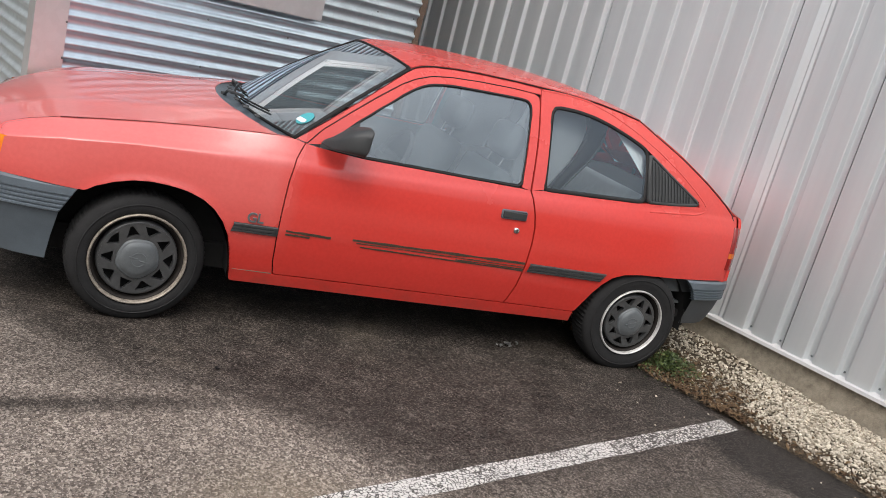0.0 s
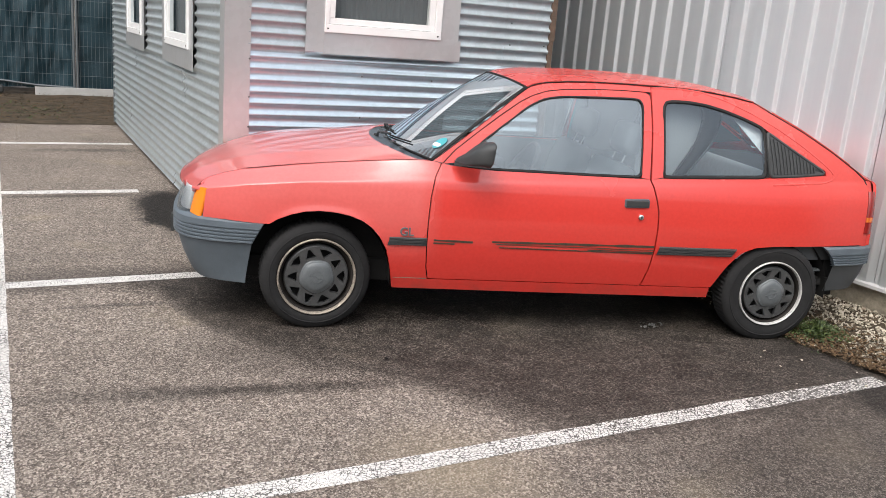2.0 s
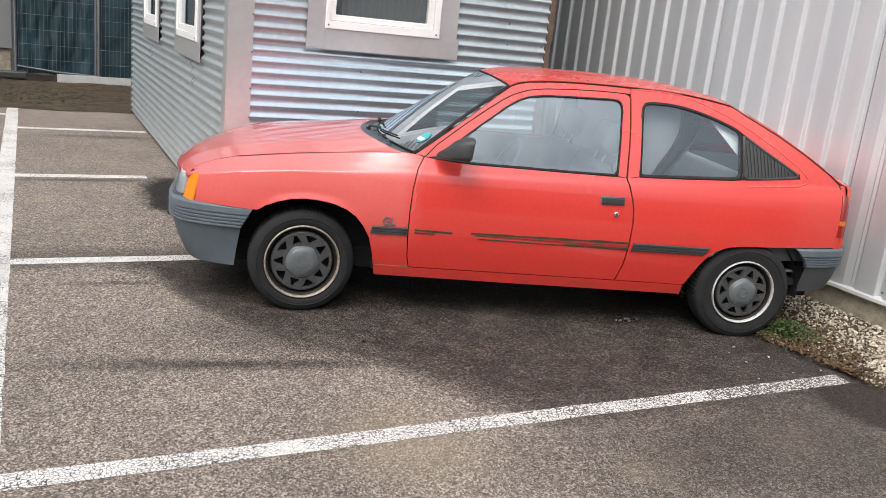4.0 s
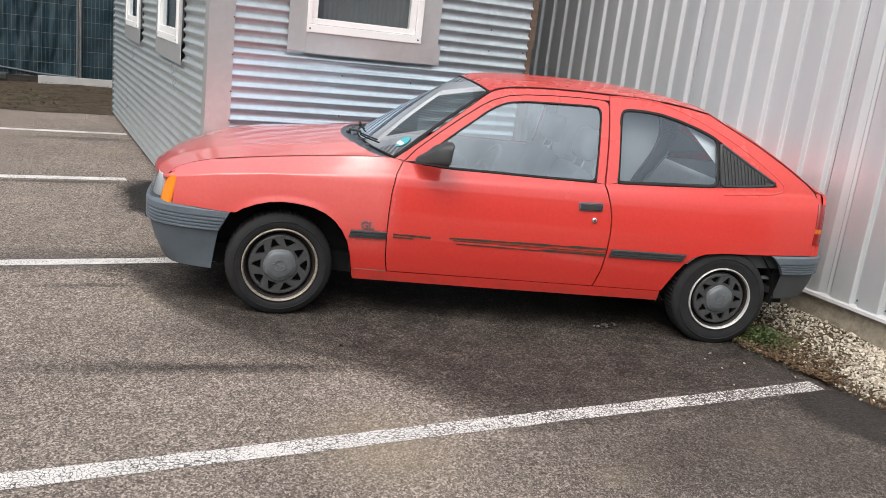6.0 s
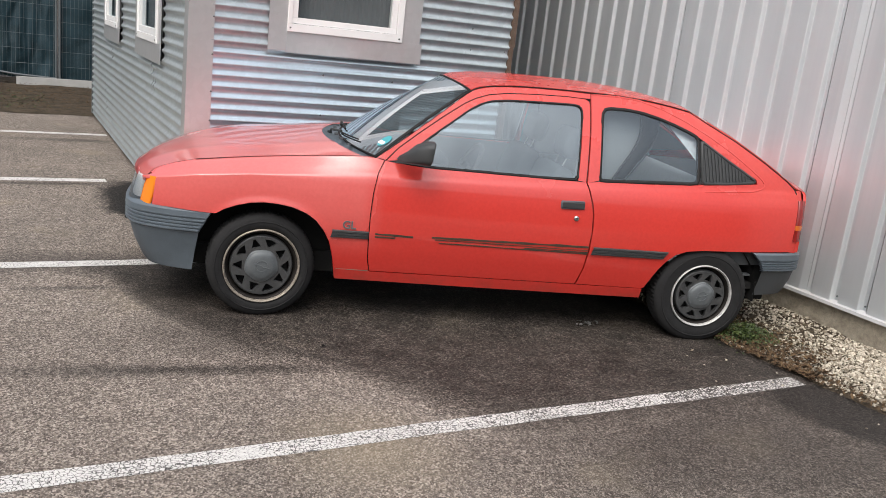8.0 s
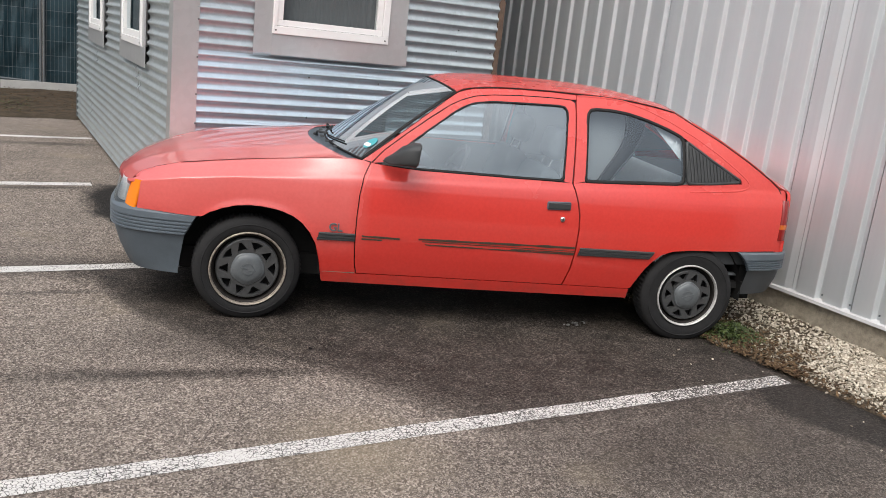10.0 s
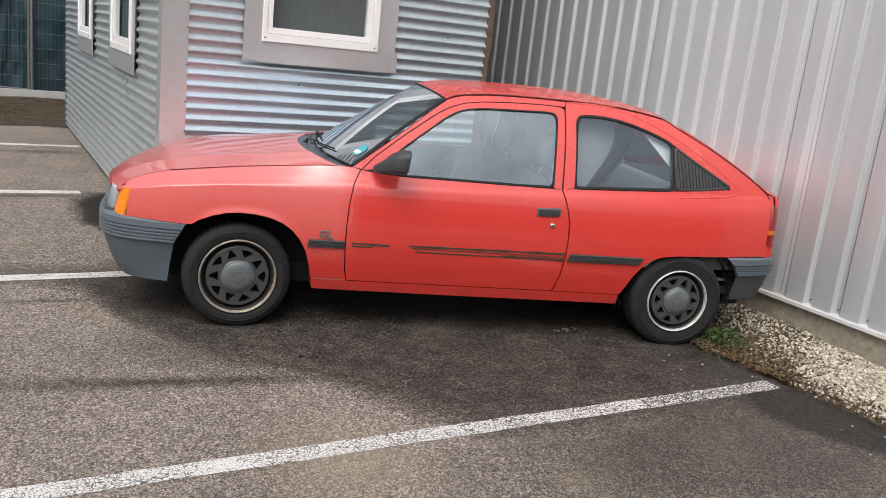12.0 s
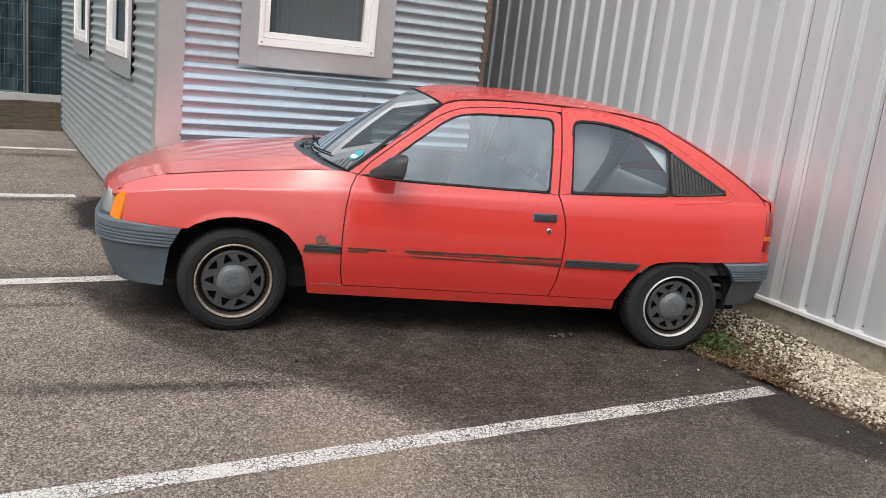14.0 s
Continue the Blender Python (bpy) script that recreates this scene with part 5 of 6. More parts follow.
for nm in (False, True):
    for z0, z1, mat, lb in ((0.612, 0.676, LENS_RED, "red lamp lens"), (0.678, 0.704, AMBER_DULL, "amber lamp lens"), (0.706, 0.846, LENS_RED, "red lamp lens")):
        rows = []
        for z in np.linspace(z0, z1, 5):
            a = 3.046 + (z - 0.612) * 0.055
            rows.append([Vector((a + dx, side(a, z) + dy, z)) for dx, dy in ((0.0, 0.012), (0.004, -0.003), (0.030, 0.004), (0.052, 0.016), (0.064, 0.038), (0.074, 0.10), (0.086, 0.26))])
        bm = finish(grid(rows), True, (1, -1, 0))
        part("tail_lamp", mirror(bm) if nm else bm, mat, car, lb)


    rows = [[Vector((3.040 + dx, side(3.04, z) + dy, z)) for dx, dy in ((0.0, 0.012), (0.03, 0.014), (0.055, 0.03), (0.068, 0.06), (0.075, 0.12))] for z in np.linspace(0.540, 0.900, 8)]
    bm = finish(grid(rows), True, (1, -1, 0))
    part("rear_corner", mirror(bm) if nm else bm, RED, car)


# ---- bumpers ----
def bumper(path, levels, end, n, name, mat, label, lip=0.02, hem=True):
    """A bumper carried round the plan path; levels are (z, outward step); end(z) is where the side starts."""
    fine = walked(rounded(path, 3), 300)
    front = path[0][0] > path[-1][0]
    rows = []
    for z, out in levels:
        ex = end(z)
        kept = [p for p in fine if (p[0] < ex if front else p[0] > ex)]
        half = walked([(ex, kept[0][1])] + kept, n)
        whole = half + [np.array((p[0], WIDE - p[1])) for p in half[::-1][1:]]
        row = []
        last = len(whole) - 1
        for i, p in enumerate(whole):
            k = max(3, min(last - 3, i))
            t = whole[k + 2] - whole[k - 2]
            t = t / (np.linalg.norm(t) + 1e-9)
            nr = np.array((t[1], -t[0]))
            if np.dot(nr, np.array(p) - np.array((1.25, WIDE / 2))) < 0:
                nr = -nr
            step = max(out, -0.03)
            back = (step - out) * min(1.0, max(0.0, (abs(p[0] - path[0][0]) - 0.05) / 0.4)) * (1 if front else -1)
            row.append(Vector((p[0] + nr[0] * step + back * 1.3, p[1] + nr[1] * step + (0.3 * abs(back) if p[1] < WIDE / 2 else -0.3 * abs(back)), z)))
        rows.append(row)
    bm = grid(rows)
    finish(bm, True)
    e = bmesh.ops.extrude_edge_only(bm, edges=[e for e in bm.edges if e.is_boundary and hem])
    c = Vector((1.25, WIDE / 2, 0))
    for v in e["geom"]:
        if isinstance(v, bmesh.types.BMVert):
            d = Vector((c.x - v.co.x, c.y - v.co.y, 0)).normalized()
            v.co += Vector((d.x * 0.3, (1 if v.co.y < WIDE / 2 else -1), 0)) * lip
    bmesh.ops.remove_doubles(bm, verts=bm.verts, dist=0.0004)
    bmesh.ops.recalc_face_normals(bm, faces=bm.faces)
    return part(name, bm, mat, car, label, sharp=35)


F_PATH = [(-0.24, 0.004), (-0.40, 0.016), (-0.55, 0.050), (-0.662, 0.11), (-0.724, 0.23), (-0.755, 0.45), (-0.770, 0.83)]
f_end = lambda z: float(np.interp(z, (0.22, 0.44, 0.56), (-0.376, -0.327, -0.262)))
ridges = [(0.436, -0.004)]
for k in range(4):
    z = 0.440 + k * 0.0172
    ridges += [(z, 0.004), (z + 0.003, 0.010), (z + 0.010, 0.010), (z + 0.013, 0.004)]
bumper(F_PATH, [(0.225, -0.075), (0.240, -0.066), (0.33, -0.035), (0.42, -0.010), (0.436, -0.005)], f_end, 46, "front_valance", DARK_GREY_PLASTIC, "grey plastic lower apron, scuffed", hem=False)
bumper(F_PATH, ridges + [(0.511, 0.003), (0.515, 0.011), (0.545, 0.009), (0.556, -0.002), (0.568, -0.020), (0.578, -0.050), (0.584, -0.085)], f_end, 46, "front_bumper", GREY_PLASTIC, "sun-bleached grey bumper with moulded ribs")
R_PATH = [(2.70, 0.026), (2.85, 0.050), (3.02, 0.085), (3.135, 0.145), (3.185, 0.26), (3.21, 0.45), (3.225, 0.83)]
r_end = lambda z: float(np.interp(z, (0.28, 0.43, 0.48, 0.546), (2.862, 2.866, 2.84, 2.768)))
ridges = [(0.428, -0.006)]
for k in range(4):
    z = 0.432 + k * 0.0145
    ridges += [(z, 0.003), (z + 0.003, 0.010), (z + 0.009, 0.010), (z + 0.0115, 0.003)]
bumper(R_PATH, [(0.275, -0.055), (0.29, -0.045), (0.36, -0.020), (0.428, -0.006)], r_end, 46, "rear_valance", BLACKISH_PLASTIC, "dark grey plastic lower apron", hem=False)
bumper(R_PATH, ridges + [(0.492, 0.003), (0.496, 0.012), (0.530, 0.010), (0.540, 0.0), (0.543, -0.03)], r_end, 46, "rear_bumper", GREY_PLASTIC, "sun-bleached grey bumper with moulded ribs")

# ---- nose: lamps, grille ----
for nm in (False, True):
    # amber indicator wraps the corner
    rows = []
    for z in np.linspace(0.552, 0.699, 7):
        t = (z - 0.563) / 0.149
        a0, a1 = -0.573 + 0.034 * t, -0.640 + 0.036 * t
        rows.append([Vector((a0 + (a1 - a0) * s, side(a0 + (a1 - a0) * s, z) + dy + 0.02 * s * s, z)) for s, dy in ((0, 0.010), (0.05, 0.0), (0.3, -0.002), (0.6, 0.0), (0.95, 0.004), (1.0, 0.014))])
    bm = finish(grid(rows), True, (-0.3, -1, 0))
    part("indicator", mirror(bm) if nm else bm, AMBER, car, "amber corner indicator lens")
    lamp = thing("headlamp")
    lamp.parent = car
    rows = []
    for z in np.linspace(0.557, 0.688, 8):
        t = (z - 0.565) / 0.151
        row = []
        for f, dx, dy in ((0, 0.0, 0.012), (0.02, -0.002, 0.004), (0.2, -0.030, 0.030), (0.4, -0.054, 0.066), (0.6, -0.072, 0.120), (0.8, -0.086, 0.200), (1.0, -0.098, 0.330)):
            x = -0.642 + 0.030 * t
            row.append(Vector((x + dx * (1 - 0.12 * t), side(x, z) + 0.022 + dy, z)))
        rows.append(row)
    bm = finish(grid(rows), True, (-1, -0.4, 0))
    part("lens", mirror(bm) if nm else bm, LAMP_GLASS, lamp)
    bm = grid([[p + Vector((0.014, 0.014, 0)) for p in r] for r in rows])
    finish(bm, True, (-1, -0.4, 0))
    part("reflector", mirror(bm) if nm else bm, LAMP_BOWL, lamp)
bm = bmesh.new()
box(bm, -0.715, -0.66, 0.48, WIDE - 0.48, 0.57, 0.675, 0.012)
part("grille", bm, BLACK_PLASTIC, car)
bm = bmesh.new()
box(bm, -0.56, -0.45, 0.24, WIDE - 0.24, 0.32, 0.64)
part("nose_panel", bm, UNDER, car)
part("plate_holder", boxed(-0.795, -0.778, 0.55, 1.11, 0.352, 0.452, 0.003), BLACK_PLASTIC, car, "black plate holder")
for nm in (False, True):
    rows = coons([(-0.628, 0.692), (-0.602, 0.699), (-0.556, 0.716)], [(-0.612, 0.682), (-0.58, 0.684), (-0.543, 0.690)], [(-0.628, 0.692), (-0.612, 0.682)], [(-0.556, 0.716), (-0.543, 0.690)], 8, 4)
    part("headlamp_surround", skin(rows, 0.010, 0.01, nm), RED, car)

# ---- side mouldings ----
for nm in (False, True):
    def ribbed(x0, x1, z0, z1, slant, name="side_moulding"):
        rows = []
        for x in np.linspace(x0, x1, 24):
            row = []
            for t, d in ((0, 0.004), (0.02, -0.006), (0.08, -0.010), (0.26, -0.010), (0.31, -0.005), (0.36, -0.010), (0.60, -0.010), (0.65, -0.005), (0.70, -0.010), (0.90, -0.010), (0.98, -0.006), (1.0, 0.004)):
                z = z0 + (z1 - z0) * t
                xx = x - slant * (1 - t) * (x - x0) / (x1 - x0) + (0.012 * t if x == x0 else 0)
                row.append(Vector((xx, side(xx, z) + d, z + 0.006 * (x - x0))))
            rows.append(row)
        bm = grid(rows)
        finish(bm, False, (0, -1, 0))
        part(name, mirror(bm) if nm else bm, BLACK_PLASTIC, car, "black ribbed rubber strip")
    ribbed(0.345, 0.545, 0.466, 0.509, 0.0)
    ribbed(1.782, 2.238, 0.470, 0.516, 0.030)
    # where the door strip came off: glue lines and a few scraps
    for x0, x1, za, zb, h in ((0.580, 0.784, 0.500, 0.497, 0.010), (0.580, 0.690, 0.484, 0.484, 0.008), (0.884, 1.766, 0.503, 0.512, 0.011), (0.905, 1.766, 0.491, 0.493, 0.004), (0.925, 1.764, 0.474, 0.473, 0.006), (1.40, 1.766, 0.481, 0.482, 0.005)):
        rows = []
        for t in np.linspace(0, 1, 40):
            x, z = x0 + (x1 - x0) * t, za + (zb - za) * t
            j = 0.0012 * noise.noise((x * 30, z * 80, 2))
            k = h * 1.25 * (0.8 + 0.5 * noise.noise((x * 14, z * 60, 5)))
            rows.append([Vector((x, side(x, q) + d, q)) for q, d in ((z - k / 2 + j, 0.0), (z - k / 2 + j, -0.003), (z + k / 2 + j, -0.003), (z + k / 2 + j, 0.0))])
        bm = finish(grid(rows), False, (0, -1, 0))
        part("glue_residue", mirror(bm) if nm else bm, RESIDUE, car, "brown glue left where the strip came off")


# trim badge, near side
def lettering(text, size, m, mat, parent, name, depth=0.002):
    cu = bpy.data.curves.new(name, "FONT")
    cu.body, cu.size, cu.extrude, cu.bevel_depth = text, size, depth, 0.0012
    cu.space_character = 0.95
    ob = bpy.data.objects.new(name, cu)
    scene.collection.objects.link(ob)
    dg = bpy.context.evaluated_depsgraph_get()
    me = bpy.data.meshes.new_from_object(ob.evaluated_get(dg))
    bpy.data.objects.remove(ob)
    me.materials.clear()
    me.materials.append(mat)
    me.name = name
    out = new(name, me)
    out.parent = parent
    out.matrix_basis = m
    return out


tagged(lettering("GL", 0.060, pose(0.404, side(0.44, 0.54) - 0.004, 0.519, 90, 0, 0), CAP, car, "badge"), "dull grey GL lettering")

# ---- wheels ----
def wheel_parts(ring_mat, q=1.0):
    """A tyre on its rim with a pressed cover; q sets the rim's size."""
    w = thing("wheel")
    w.parent = car
    R = 0.284
    prof = [(0.186, 0.150), (0.200, 0.158), (0.240, 0.160), (0.266, 0.150), (0.281, 0.138), (R, 0.120), (R, 0.072), (R, 0.030), (0.281, 0.014), (0.271, 0.004), (0.252, -0.006), (0.232, -0.010), (0.214, -0.007), (0.203 * q, 0.0), (0.198 * q, 0.008)]
    n = 150
    rows = []
    for r, d in prof:
        row = []
        for k in range(n):
            rr = r - (0.005 if (r > 0.2805 and k % 2 == 0) else 0)
            a = k * math.tau / n
            row.append(Vector((rr * math.cos(a), d, rr * math.sin(a))))
        rows.append(row)
    tyre = part("tyre", finish(grid(rows, None, True), True, (0, -1, 0)), TYRE, w, "worn dusty black tyre", sharp=38)
    # raised rings on the sidewall
    part("bead_line", finish(lathe([(0.238, -0.008), (0.240, -0.0125), (0.243, -0.0125), (0.245, -0.008)], 72), True, (0, -1, 0)), TYRE, tyre)
    part("bright_ring", finish(lathe([(0.2015 * q, 0.010), (0.2015 * q, -0.006), (0.1995 * q, -0.010), (0.1955 * q, -0.010), (0.192 * q, -0.006), (0.190 * q, 0.002), (0.1885 * q, 0.012)], 72), True, (0, -1, 0)), ring_mat, w, "scuffed bright rim edge")
    part("rim", finish(lathe([(0.1895 * q, 0.008), (0.182 * q, 0.010), (0.178 * q, 0.024), (0.169 * q, 0.045), (0.150, 0.062), (0.10, 0.064), (0.0, 0.064)], 64), True, (0, -1, 0)), RIM_DARK, w, "dirty dark steel rim")
    cover = thing("wheel_cover")
    cover.parent = w
    cover.scale = (q, 1, q)
    part("outer_band", finish(lathe([(0.166, 0.040), (0.165, 0.020), (0.162, 0.012), (0.158, 0.009), (0.154, 0.010), (0.153, 0.04)], 64), True, (0, -1, 0)), HUBCAP, cover)
    # pressed disc with ten triangular holes, apex out and apex in by turns
    bm = bmesh.new()

    def ring_edges(pts):
        vs = [bm.verts.new(p) for p in pts]
        return [bm.edges.new((a, b)) for a, b in zip(vs, vs[1:] + vs[:1])]

    at = lambda r, a: Vector((r * math.cos(a), 0.008, r * math.sin(a)))
    es = ring_edges([at(0.156, k * math.tau / 60) for k in range(60)]) + ring_edges([at(0.086, k * math.tau / 60) for k in range(60)])
    holes = []
    for k in range(10):
        a = k * math.tau / 10 + 0.2
        w0, w1 = radians(14.6), radians(2.2)
        if k % 2:
            tri = [(0.104, a - w0), (0.101, a), (0.104, a + w0), (0.146, a + w1), (0.146, a - w1)]
        else:
            w0 = radians(13.8)
            tri = [(0.144, a - w0), (0.1465, a), (0.144, a + w0), (0.105, a + w1), (0.105, a - w1)]
        holes += ring_edges([at(r, q) for r, q in tri])
    bmesh.ops.triangle_fill(bm, use_beauty=True, edges=es + holes)
    e = bmesh.ops.extrude_edge_only(bm, edges=[e for e in bm.edges if e.is_boundary])
    for v in e["geom"]:
        if isinstance(v, bmesh.types.BMVert):
            v.co.y += 0.022
    bmesh.ops.recalc_face_normals(bm, faces=bm.faces)
    part("pressed_disc", bm, HUBCAP, cover, "dark grey pressed disc with triangular holes")
    # near-black disc stands in for the shade inside the holes
    part("shade_disc", finish(lathe([(0.158, 0.056), (0.08, 0.056), (0.0, 0.056)], 40), True, (0, -1, 0)), UNDER, cover)
    prof = [(0.090, 0.028), (0.089, 0.010), (0.086, 0.003), (0.081, -0.002), (0.078, -0.001), (0.076, -0.004), (0.056, -0.010), (0.026, -0.012), (0.0, -0.012)]
    rows = []
    for r, d in prof:
        row = []
        for k in range(70):
            a = k * math.tau / 70
            rr = r * (1 + 0.030 * math.cos(5 * a + 0.6) * min(1, r / 0.08))
            row.append(Vector((rr * math.cos(a), d, rr * math.sin(a))))
        rows.append(row)
    cap = part("centre_cap", finish(grid(rows, None, True), True, (0, -1, 0)), CAP, cover, "grey rounded pentagon centre cap")
    bm = lathe([(0.033, -0.009), (0.032, -0.0145), (0.0275, -0.0145), (0.0265, -0.009)], 40)
    box(bm, -0.042, -0.004, -0.0148, -0.008, 0.000, 0.006, 0.001)
    box(bm, 0.004, 0.042, -0.0148, -0.008, -0.006, 0.000, 0.001)
    part("emblem", finish(bm, True, (0, -1, 0)), CAP, cap, sharp=40)
    return w


w = wheel_parts(RING_DULL)
w.matrix_basis = pose(0, 0.036, 0.272, 0, 12, 8)
w = wheel_parts(RING, 0.915)
w.matrix_basis = pose(2.496, 0.022, 0.267, 0, -25, 0)
for x, y, turn, spin, steer in ((0.0, WIDE - 0.058, 180, 40, 8), (2.52, WIDE - 0.058, 180, 70, 0)):
    c = copy_thing(w, pose(x, y, 0.273, 0, spin, turn + steer))

# ---- floor pan, arches ----
bm = bmesh.new()
box(bm, -0.45, 3.02, 0.25, WIDE - 0.25, 0.20, 0.32, 0.01)
box(bm, -0.44, 0.45, 0.30, WIDE - 0.30, 0.28, 0.66)
box(bm, 0.42, 2.10, 0.07, WIDE - 0.07, 0.235, 0.30)
box(bm, 2.0, 3.03, 0.27, WIDE - 0.27, 0.26, 0.52)
box(bm, 2.86, 3.03, 0.14, WIDE - 0.14, 0.34, 0.60)
part("floor_pan", bm, UNDER, car)
for nm in (False, True):
    for cx, r, a0, a1 in ((0.0, 0.375, -3, 183), (2.48, 0.375, -3, 180)):
        rows = [[Vector((cx + r * math.cos(radians(a)), y, 0.255 + min(r * math.sin(radians(a)), 0.345))) for a in np.linspace(a0, a1, 26)] for y in (0.075, 0.17, 0.28)]
        bm = grid(rows)
        bm.faces.new([bm.verts.new(p) for p in rows[-1]])
        finish(bm, True)
        part("wheel_arch_liner", mirror(bm) if nm else bm, UNDER, car)
part("exhaust", tube(bmesh.new(), [(2.62, 0.42, 0.24), (2.9, 0.36, 0.25), (3.14, 0.36, 0.25)], 0.02, 12), RIM_DARK, car)
part("tow_bracket", boxed(2.785, 2.84, 0.12, 0.16, 0.378, 0.392, 0.003), GALV, car, "pale bracket behind the rear wheel")

# ---- mirror, wipers, interior ----
for nm in (False, True):
    m = thing("door_mirror")
    m.parent = car
    # housing: a tapered shell, open towards the rear
    DX, DZ = -0.012, -0.020
    rows = []
    for t, yo, zc, hw, hh, xx in ((0, 0.03, 0.915, 0.010, 0.010, 0.668), (0.12, -0.025, 0.930, 0.033, 0.028, 0.700), (0.4, -0.062, 0.960, 0.056, 0.048, 0.745), (0.75, -0.078, 0.978, 0.066, 0.058, 0.798), (1, -0.078, 0.982, 0.068, 0.062, 0.834), (1.02, -0.078, 0.982, 0.062, 0.056, 0.840), (1.0, -0.078, 0.982, 0.058, 0.052, 0.828)):
        row = []
        for k in range(28):
            a = k * math.tau / 28
            c, s = math.cos(a), math.sin(a)
            e = 0.55
            row.append(Vector((xx + DX * t + 0.010 * s, yo + hw * math.copysign(abs(c) ** e, c), zc + DZ * t + hh * math.copysign(abs(s) ** e, s))))
        rows.append(row)
    bm = grid(rows, None, True)
    bm.faces.new([bm.verts.new(p) for p in rows[0]])
    bmesh.ops.recalc_face_normals(bm, faces=bm.faces)
    for f in bm.faces:
        f.smooth = True
    part("housing", mirror(bm) if nm else bm, BLACK_PLASTIC, m, "grained black plastic housing", sharp=50)
    bm = bmesh.new()
    bm.faces.new([bm.verts.new(p) for p in rows[-1]])
    part("mirror_glass", mirror(bm) if nm else bm, REFLECTOR, m)
    bm = grid([[Vector((0.662, side(0.662, 0.885) - 0.005, 0.880)), Vector((0.83, side(0.83, 0.872) - 0.008, 0.872))], [Vector((0.668, side(0.668, 0.90) - 0.006, 0.896)), Vector((0.83, side(0.83, 0.95) - 0.008, 0.950))], [Vector((0.72, side(0.72, 0.935) - 0.004, 0.936)), Vector((0.83, side(0.83, 1.0) - 0.004, 1.015))]])
    finish(bm, False, (0, -1, 0))
    part("mirror_foot", mirror(bm) if nm else bm, BLACK_PLASTIC, m)


def screen_point(t, s, off=0.0):
    """A place on the windscreen: t from the bottom up, s from the near side across."""
    x, z = WS_LOW[0] + (WS_TOP[0] - WS_LOW[0]) * t, WS_LOW[1] + (WS_TOP[1] - WS_LOW[1]) * t
    r = crossed([(x, z + 0.012 * math.sin(math.pi * t), WS_LOW[2] + (WS_TOP[2] - WS_LOW[2]) * t, WS_LOW[3] + (WS_TOP[3] - WS_LOW[3]) * t, 0.012)], 0, 60)[0]
    f = s * 60
    i = min(59, int(f))
    p = r[i].lerp(r[i + 1], f - i)
    return p + Vector((-0.6, 0, 0.8)) * off


for s0, s1 in ((0.42, 0.22), (0.72, 0.50)):
    wiper = thing("wiper")
    wiper.parent = car
    p0 = screen_point(-0.07, s0 + 0.16, 0.02)
    p1 = screen_point(0.03, s0 - 0.02, 0.03)
    part("arm", tube(bmesh.new(), [p0, p0.lerp(p1, 0.3) + Vector((-0.01, 0, 0.02)), p1], 0.007, 8), BLACK_PLASTIC, wiper)
    part("blade", tube(bmesh.new(), [screen_point(0.020 + 0.006 * k, s0 + 0.08 - (s0 - s1 + 0.10) * k / 8, 0.010) for k in range(9)], 0.0045, 6), RUBBER, wiper)
    bm = bmesh.new()
    bmesh.ops.create_cone(bm, cap_ends=True, segments=14, radius1=0.018, radius2=0.014, depth=0.03, matrix=Matrix.Translation(p0))
    part("pivot", bm, BLACK_PLASTIC, wiper)

# round sticker low in the windscreen corner
def disc_on_screen(t, s, w, h, off, n=28, flat=None):
    bm = bmesh.new()
    loop = []
    for k in range(n):
        a = k * math.tau / n
        y = h * math.sin(a)
        if flat is not None:
            y = max(flat[0], min(flat[1], y))
        loop.append(bm.verts.new(screen_point(t + y, s + w * math.cos(a), off)))
    bm.faces.new(loop)
    return finish(bm, False, (-1, 0, 1))


part("sticker", disc_on_screen(0.165, 0.050, 0.028, 0.062, 0.004), STICKER_TEAL, car, "round turquoise windscreen sticker")
part("sticker", disc_on_screen(0.140, 0.052, 0.022, 0.030, 0.006, flat=(-0.018, 0.018)), STICKER_WHITE, car, "white label on the sticker")


def seat(y, front=True):
    s = thing("front_seat")
    s.parent = car
    bm = boxed(1.02, 1.55, y - 0.25, y + 0.25, 0.42, 0.58, 0.05)
    part("cushion", bm, FABRIC, s, smooth=True)
    bm = boxed(-0.07, 0.07, -0.24, 0.24, 0.0, 0.42, 0.05, Matrix.Translation((1.53, y, 0.50)) @ pose(0, 0, 0, 0, 18, 0))
    part("backrest", bm, FABRIC, s, smooth=True)
    bm = boxed(-0.055, 0.055, -0.14, 0.14, 0.0, 0.185, 0.05, Matrix.Translation((1.69, y, 0.940)) @ pose(0, 0, 0, 0, 12, 0))
    part("headrest", bm, FABRIC, s, smooth=True)
    for d in (-0.08, 0.08):
        part("headrest_post", tube(bmesh.new(), [(1.655, y + d, 0.865), (1.700, y + d, 0.985)], 0.0042, 8), POST_GLINT, s, "steel headrest post whitened for its glint")
    return s


seat(0.45)
seat(WIDE - 0.45)
rs = thing("rear_seat")
rs.parent = car
part("cushion", boxed(1.98, 2.42, 0.28, WIDE - 0.28, 0.40, 0.62, 0.05), REAR_CLOTH, rs, smooth=True)
part("backrest", boxed(-0.06, 0.06, -0.56, 0.56, 0, 0.40, 0.04, Matrix.Translation((2.40, WIDE / 2, 0.52)) @ pose(0, 0, 0, 0, 22, 0)), REAR_CLOTH, rs, smooth=True)
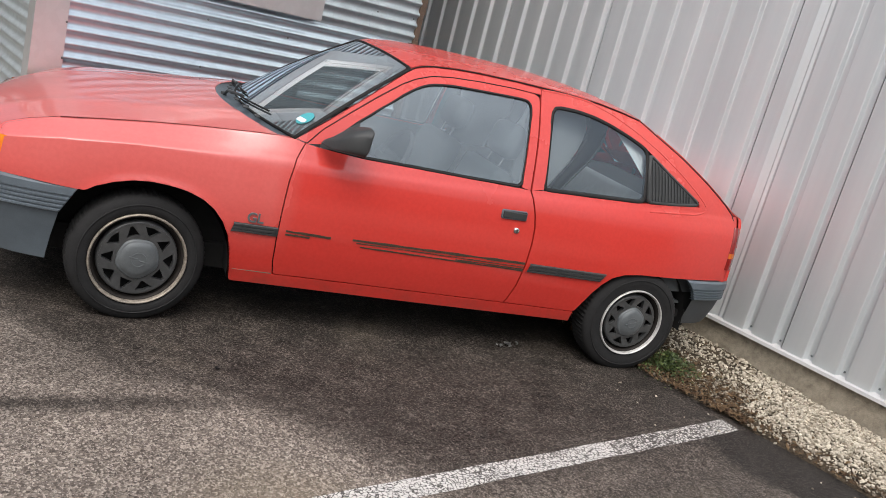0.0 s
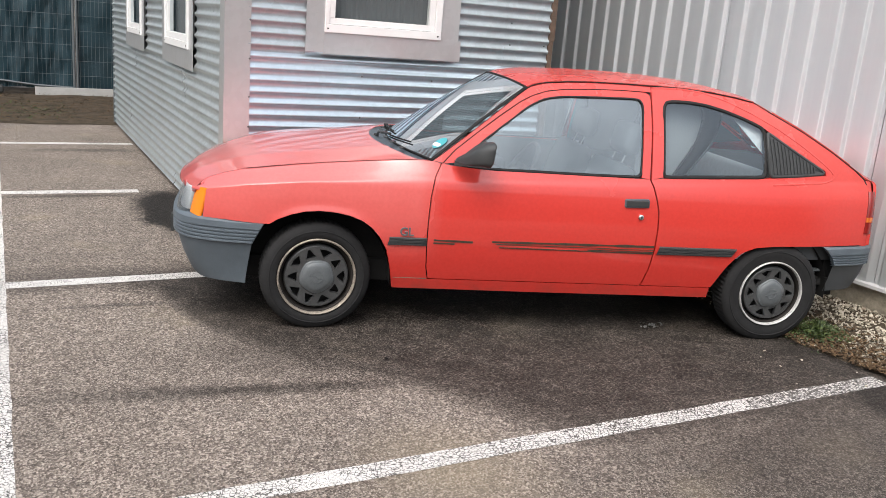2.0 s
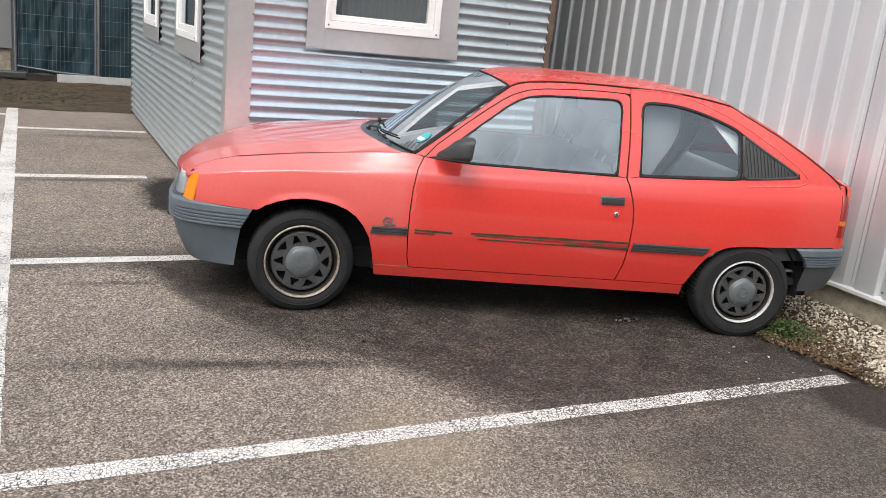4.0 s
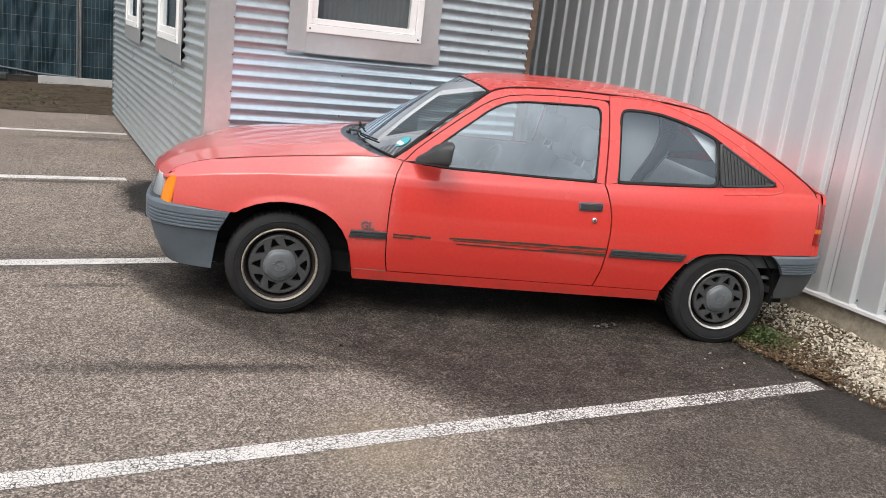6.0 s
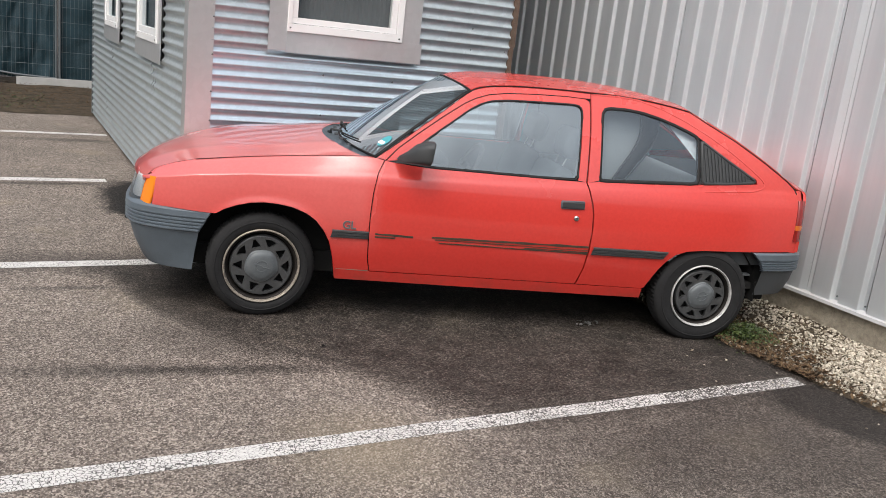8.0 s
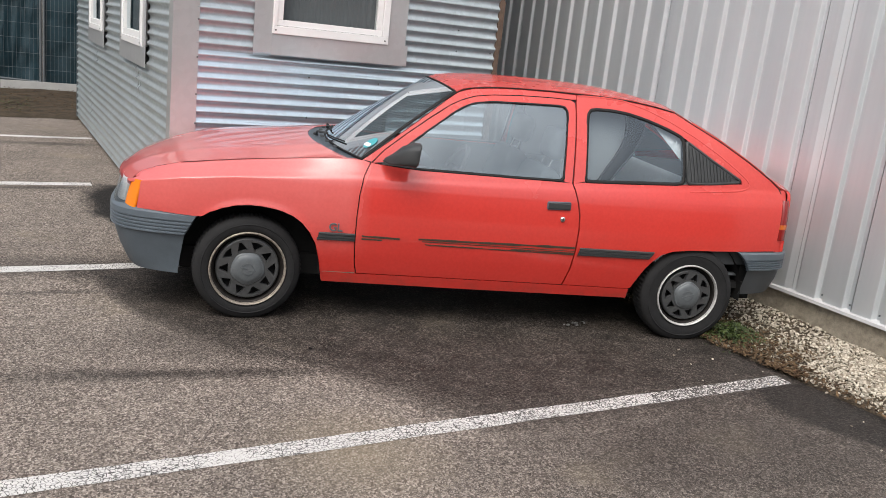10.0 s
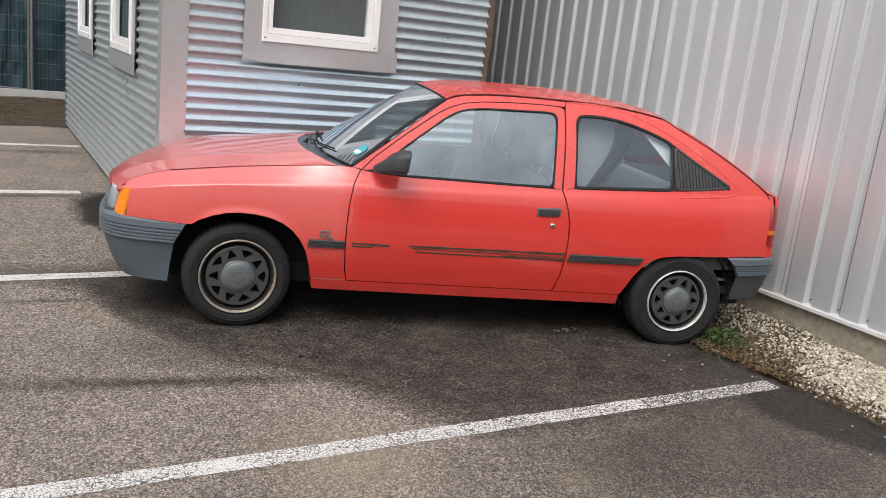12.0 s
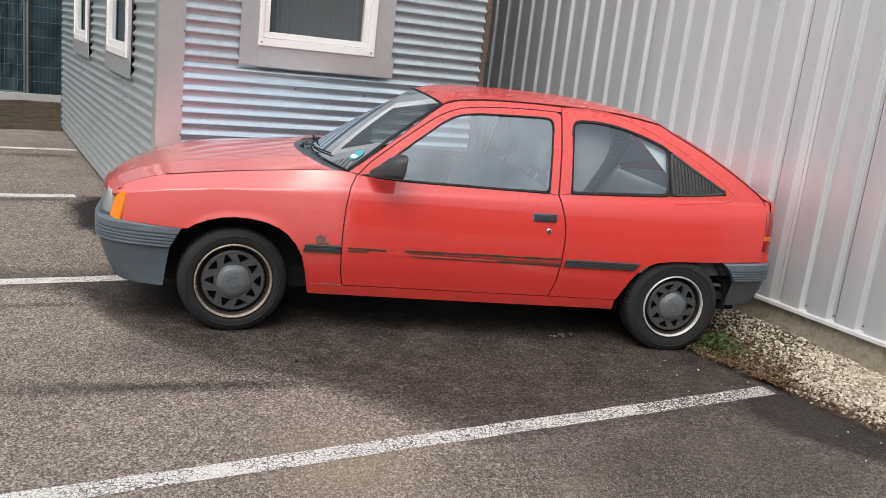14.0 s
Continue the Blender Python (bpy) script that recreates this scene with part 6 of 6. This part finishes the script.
# outer bolsters with piped edges beside the rear seat
for nm in (False, True):
    a = walked([(2.07, 1.25), (2.094, 1.187), (2.094, 1.121), (2.077, 1.053), (2.046, 0.984), (2.004, 0.913), (1.963, 0.839)], 16)
    b = walked([(2.196, 1.229), (2.2, 1.163), (2.187, 1.095), (2.159, 1.026), (2.11, 0.955), (2.062, 0.884), (2.033, 0.841)], 16)
    bm = grid([[Vector((p[0] + (q[0] - p[0]) * t, 0.32 + 0.02 * abs(2 * t - 1), p[1] + (q[1] - p[1]) * t)) for t in (0, 0.15, 0.4, 0.6, 0.85, 1)] for p, q in zip(a, b)])
    finish(bm, True, (0, -1, 0))
    bl = part("bolster", mirror(bm) if nm else bm, RUBBER, rs)
    for line in (a, b):
        bm = tube(bmesh.new(), [(p[0], 0.338, p[1]) for p in line], 0.007, 6)
        part("piping", mirror(bm) if nm else bm, BLACK_PLASTIC, bl, smooth=True)
    # pale grey sheet filling the front part of the rear side window
    face = [[Vector((1.74 + (p[0] - 1.74) * t, 0.375 - 0.035 * math.sin(math.pi * (0.15 + 0.7 * t)), p[1])) for t in (0, 0.2, 0.4, 0.6, 0.8, 1)] for p in a]
    bm = finish(grid(face), True, (0, -1, 0))
    part("pale_panel", mirror(bm) if nm else bm, PALE_PANEL, rs, "light grey panel inside the rear side window")
part("parcel_shelf", boxed(2.58, 2.98, 0.24, WIDE - 0.24, 0.87, 0.885, 0.004), DASH, car)
# dashboard with binnacle and wheel
bm = bmesh.new()
box(bm, 0.60, 0.98, 0.16, WIDE - 0.16, 0.62, 0.86, 0.05)
box(bm, 0.72, 0.98, 0.26, 0.66, 0.82, 0.905, 0.03)
part("dashboard", bm, DASH, car, smooth=True)
sw = thing("steering_wheel")
sw.parent = car
m = Matrix.Translation((1.10, 0.45, 0.80)) @ pose(0, 0, 0, 0, -62, 0)
ring = [m @ Vector((0.185 * math.cos(k * math.tau / 36), 0.185 * math.sin(k * math.tau / 36), 0)) for k in range(37)]
part("rim", tube(bmesh.new(), ring, 0.013, 8), BLACK_PLASTIC, sw, smooth=True)
part("spoke", boxed(-0.02, 0.02, -0.18, 0.18, -0.01, 0.01, 0.005, m), BLACK_PLASTIC, sw)
part("boss", boxed(-0.06, 0.06, -0.07, 0.07, -0.03, 0.02, 0.015, m), BLACK_PLASTIC, sw)
part("cabin_carpet", boxed(0.60, 2.95, 0.12, WIDE - 0.12, 0.30, 0.34), UNDER, car)
part("bulkhead", boxed(0.44, 0.60, 0.12, WIDE - 0.12, 0.30, 0.86), UNDER, car)
for nm in (False, True):
    rows = [[Vector((x, side(x, z) + 0.055, z)) for x in np.linspace(0.62, 1.72, 8)] for z in np.linspace(0.34, 0.862, 5)]
    bm = finish(grid(rows), True, (0, 1, 0))
    part("door_trim", mirror(bm) if nm else bm, DASH, car)
    for x0, x1, mat in ((1.74, 2.48, REAR_CLOTH), (2.48, 2.98, DASH)):
        rows = [[Vector((x, side(x, z) + 0.055, z)) for x in np.linspace(x0, x1, 6)] for z in np.linspace(0.45, 0.868, 5)]
        bm = finish(grid(rows), True, (0, 1, 0))
        part("side_trim", mirror(bm) if nm else bm, mat, car)
    # inner pillar and seat belt
    rows = [[Vector((x, side(x, z) + 0.035, z)) for x in (1.70, 1.80)] for z in np.linspace(0.86, 1.30, 6)]
    bm = finish(grid(rows), True, (0, 1, 0))
    part("pillar_trim", mirror(bm) if nm else bm, FABRIC, car)
    pts = [(1.775, 0.27, 1.18), (1.78, 0.24, 1.0), (1.78, 0.20, 0.75), (1.78, 0.17, 0.5)]
    bm = bmesh.new()
    grid([[Vector(p) + Vector((-0.024, 0, 0)), Vector(p) + Vector((0.024, 0, 0))] for p in pts], bm)
    part("seat_belt", mirror(bm) if nm else bm, BLACK_PLASTIC, car)
    # rear inner pillar
    rows = [[Vector((x + (1.25 - z) * 0.9, side(x + (1.25 - z) * 0.9, z) + 0.05, z)) for x in (2.18, 2.34)] for z in np.linspace(0.87, 1.23, 6)]
    bm = finish(grid(rows), True, (0, 1, 0))
    part("rear_pillar_trim", mirror(bm) if nm else bm, REAR_CLOTH, car)
    a = walked([(2.42, 1.205), (2.52, 1.06), (2.58, 0.89)], 8)
    b = walked([(2.44, 1.215), (2.62, 1.128), (2.80, 1.032), (2.94, 0.945)], 8)
    bm = grid([[Vector((p[0] + (q[0] - p[0]) * t, side(p[0] + (q[0] - p[0]) * t, p[1] + (q[1] - p[1]) * t) + 0.04, p[1] + (q[1] - p[1]) * t)) for t in (0, 0.33, 0.67, 1)] for p, q in zip(a, b)])
    finish(bm, True, (0, 1, 0))
    part("rear_pillar_trim", mirror(bm) if nm else bm, DASH, car)
edge = [(x, z - 0.03, 0, c, 0.02) for x, z, c in ((1.08, 1.290, 0.024), (1.3, 1.325, 0.028), (1.7, 1.335, 0.028), (2.1, 1.320, 0.028), (2.33, 1.285, 0.026))]
part("headlining", finish(grid(crossed(edge, 0, 12)), True, (0, 0, -1)), FABRIC, car)
bm = boxed(1.08, 1.11, 0.71, 0.95, 1.19, 1.25, 0.01)
part("rear_view_mirror", bm, BLACK_PLASTIC, car)
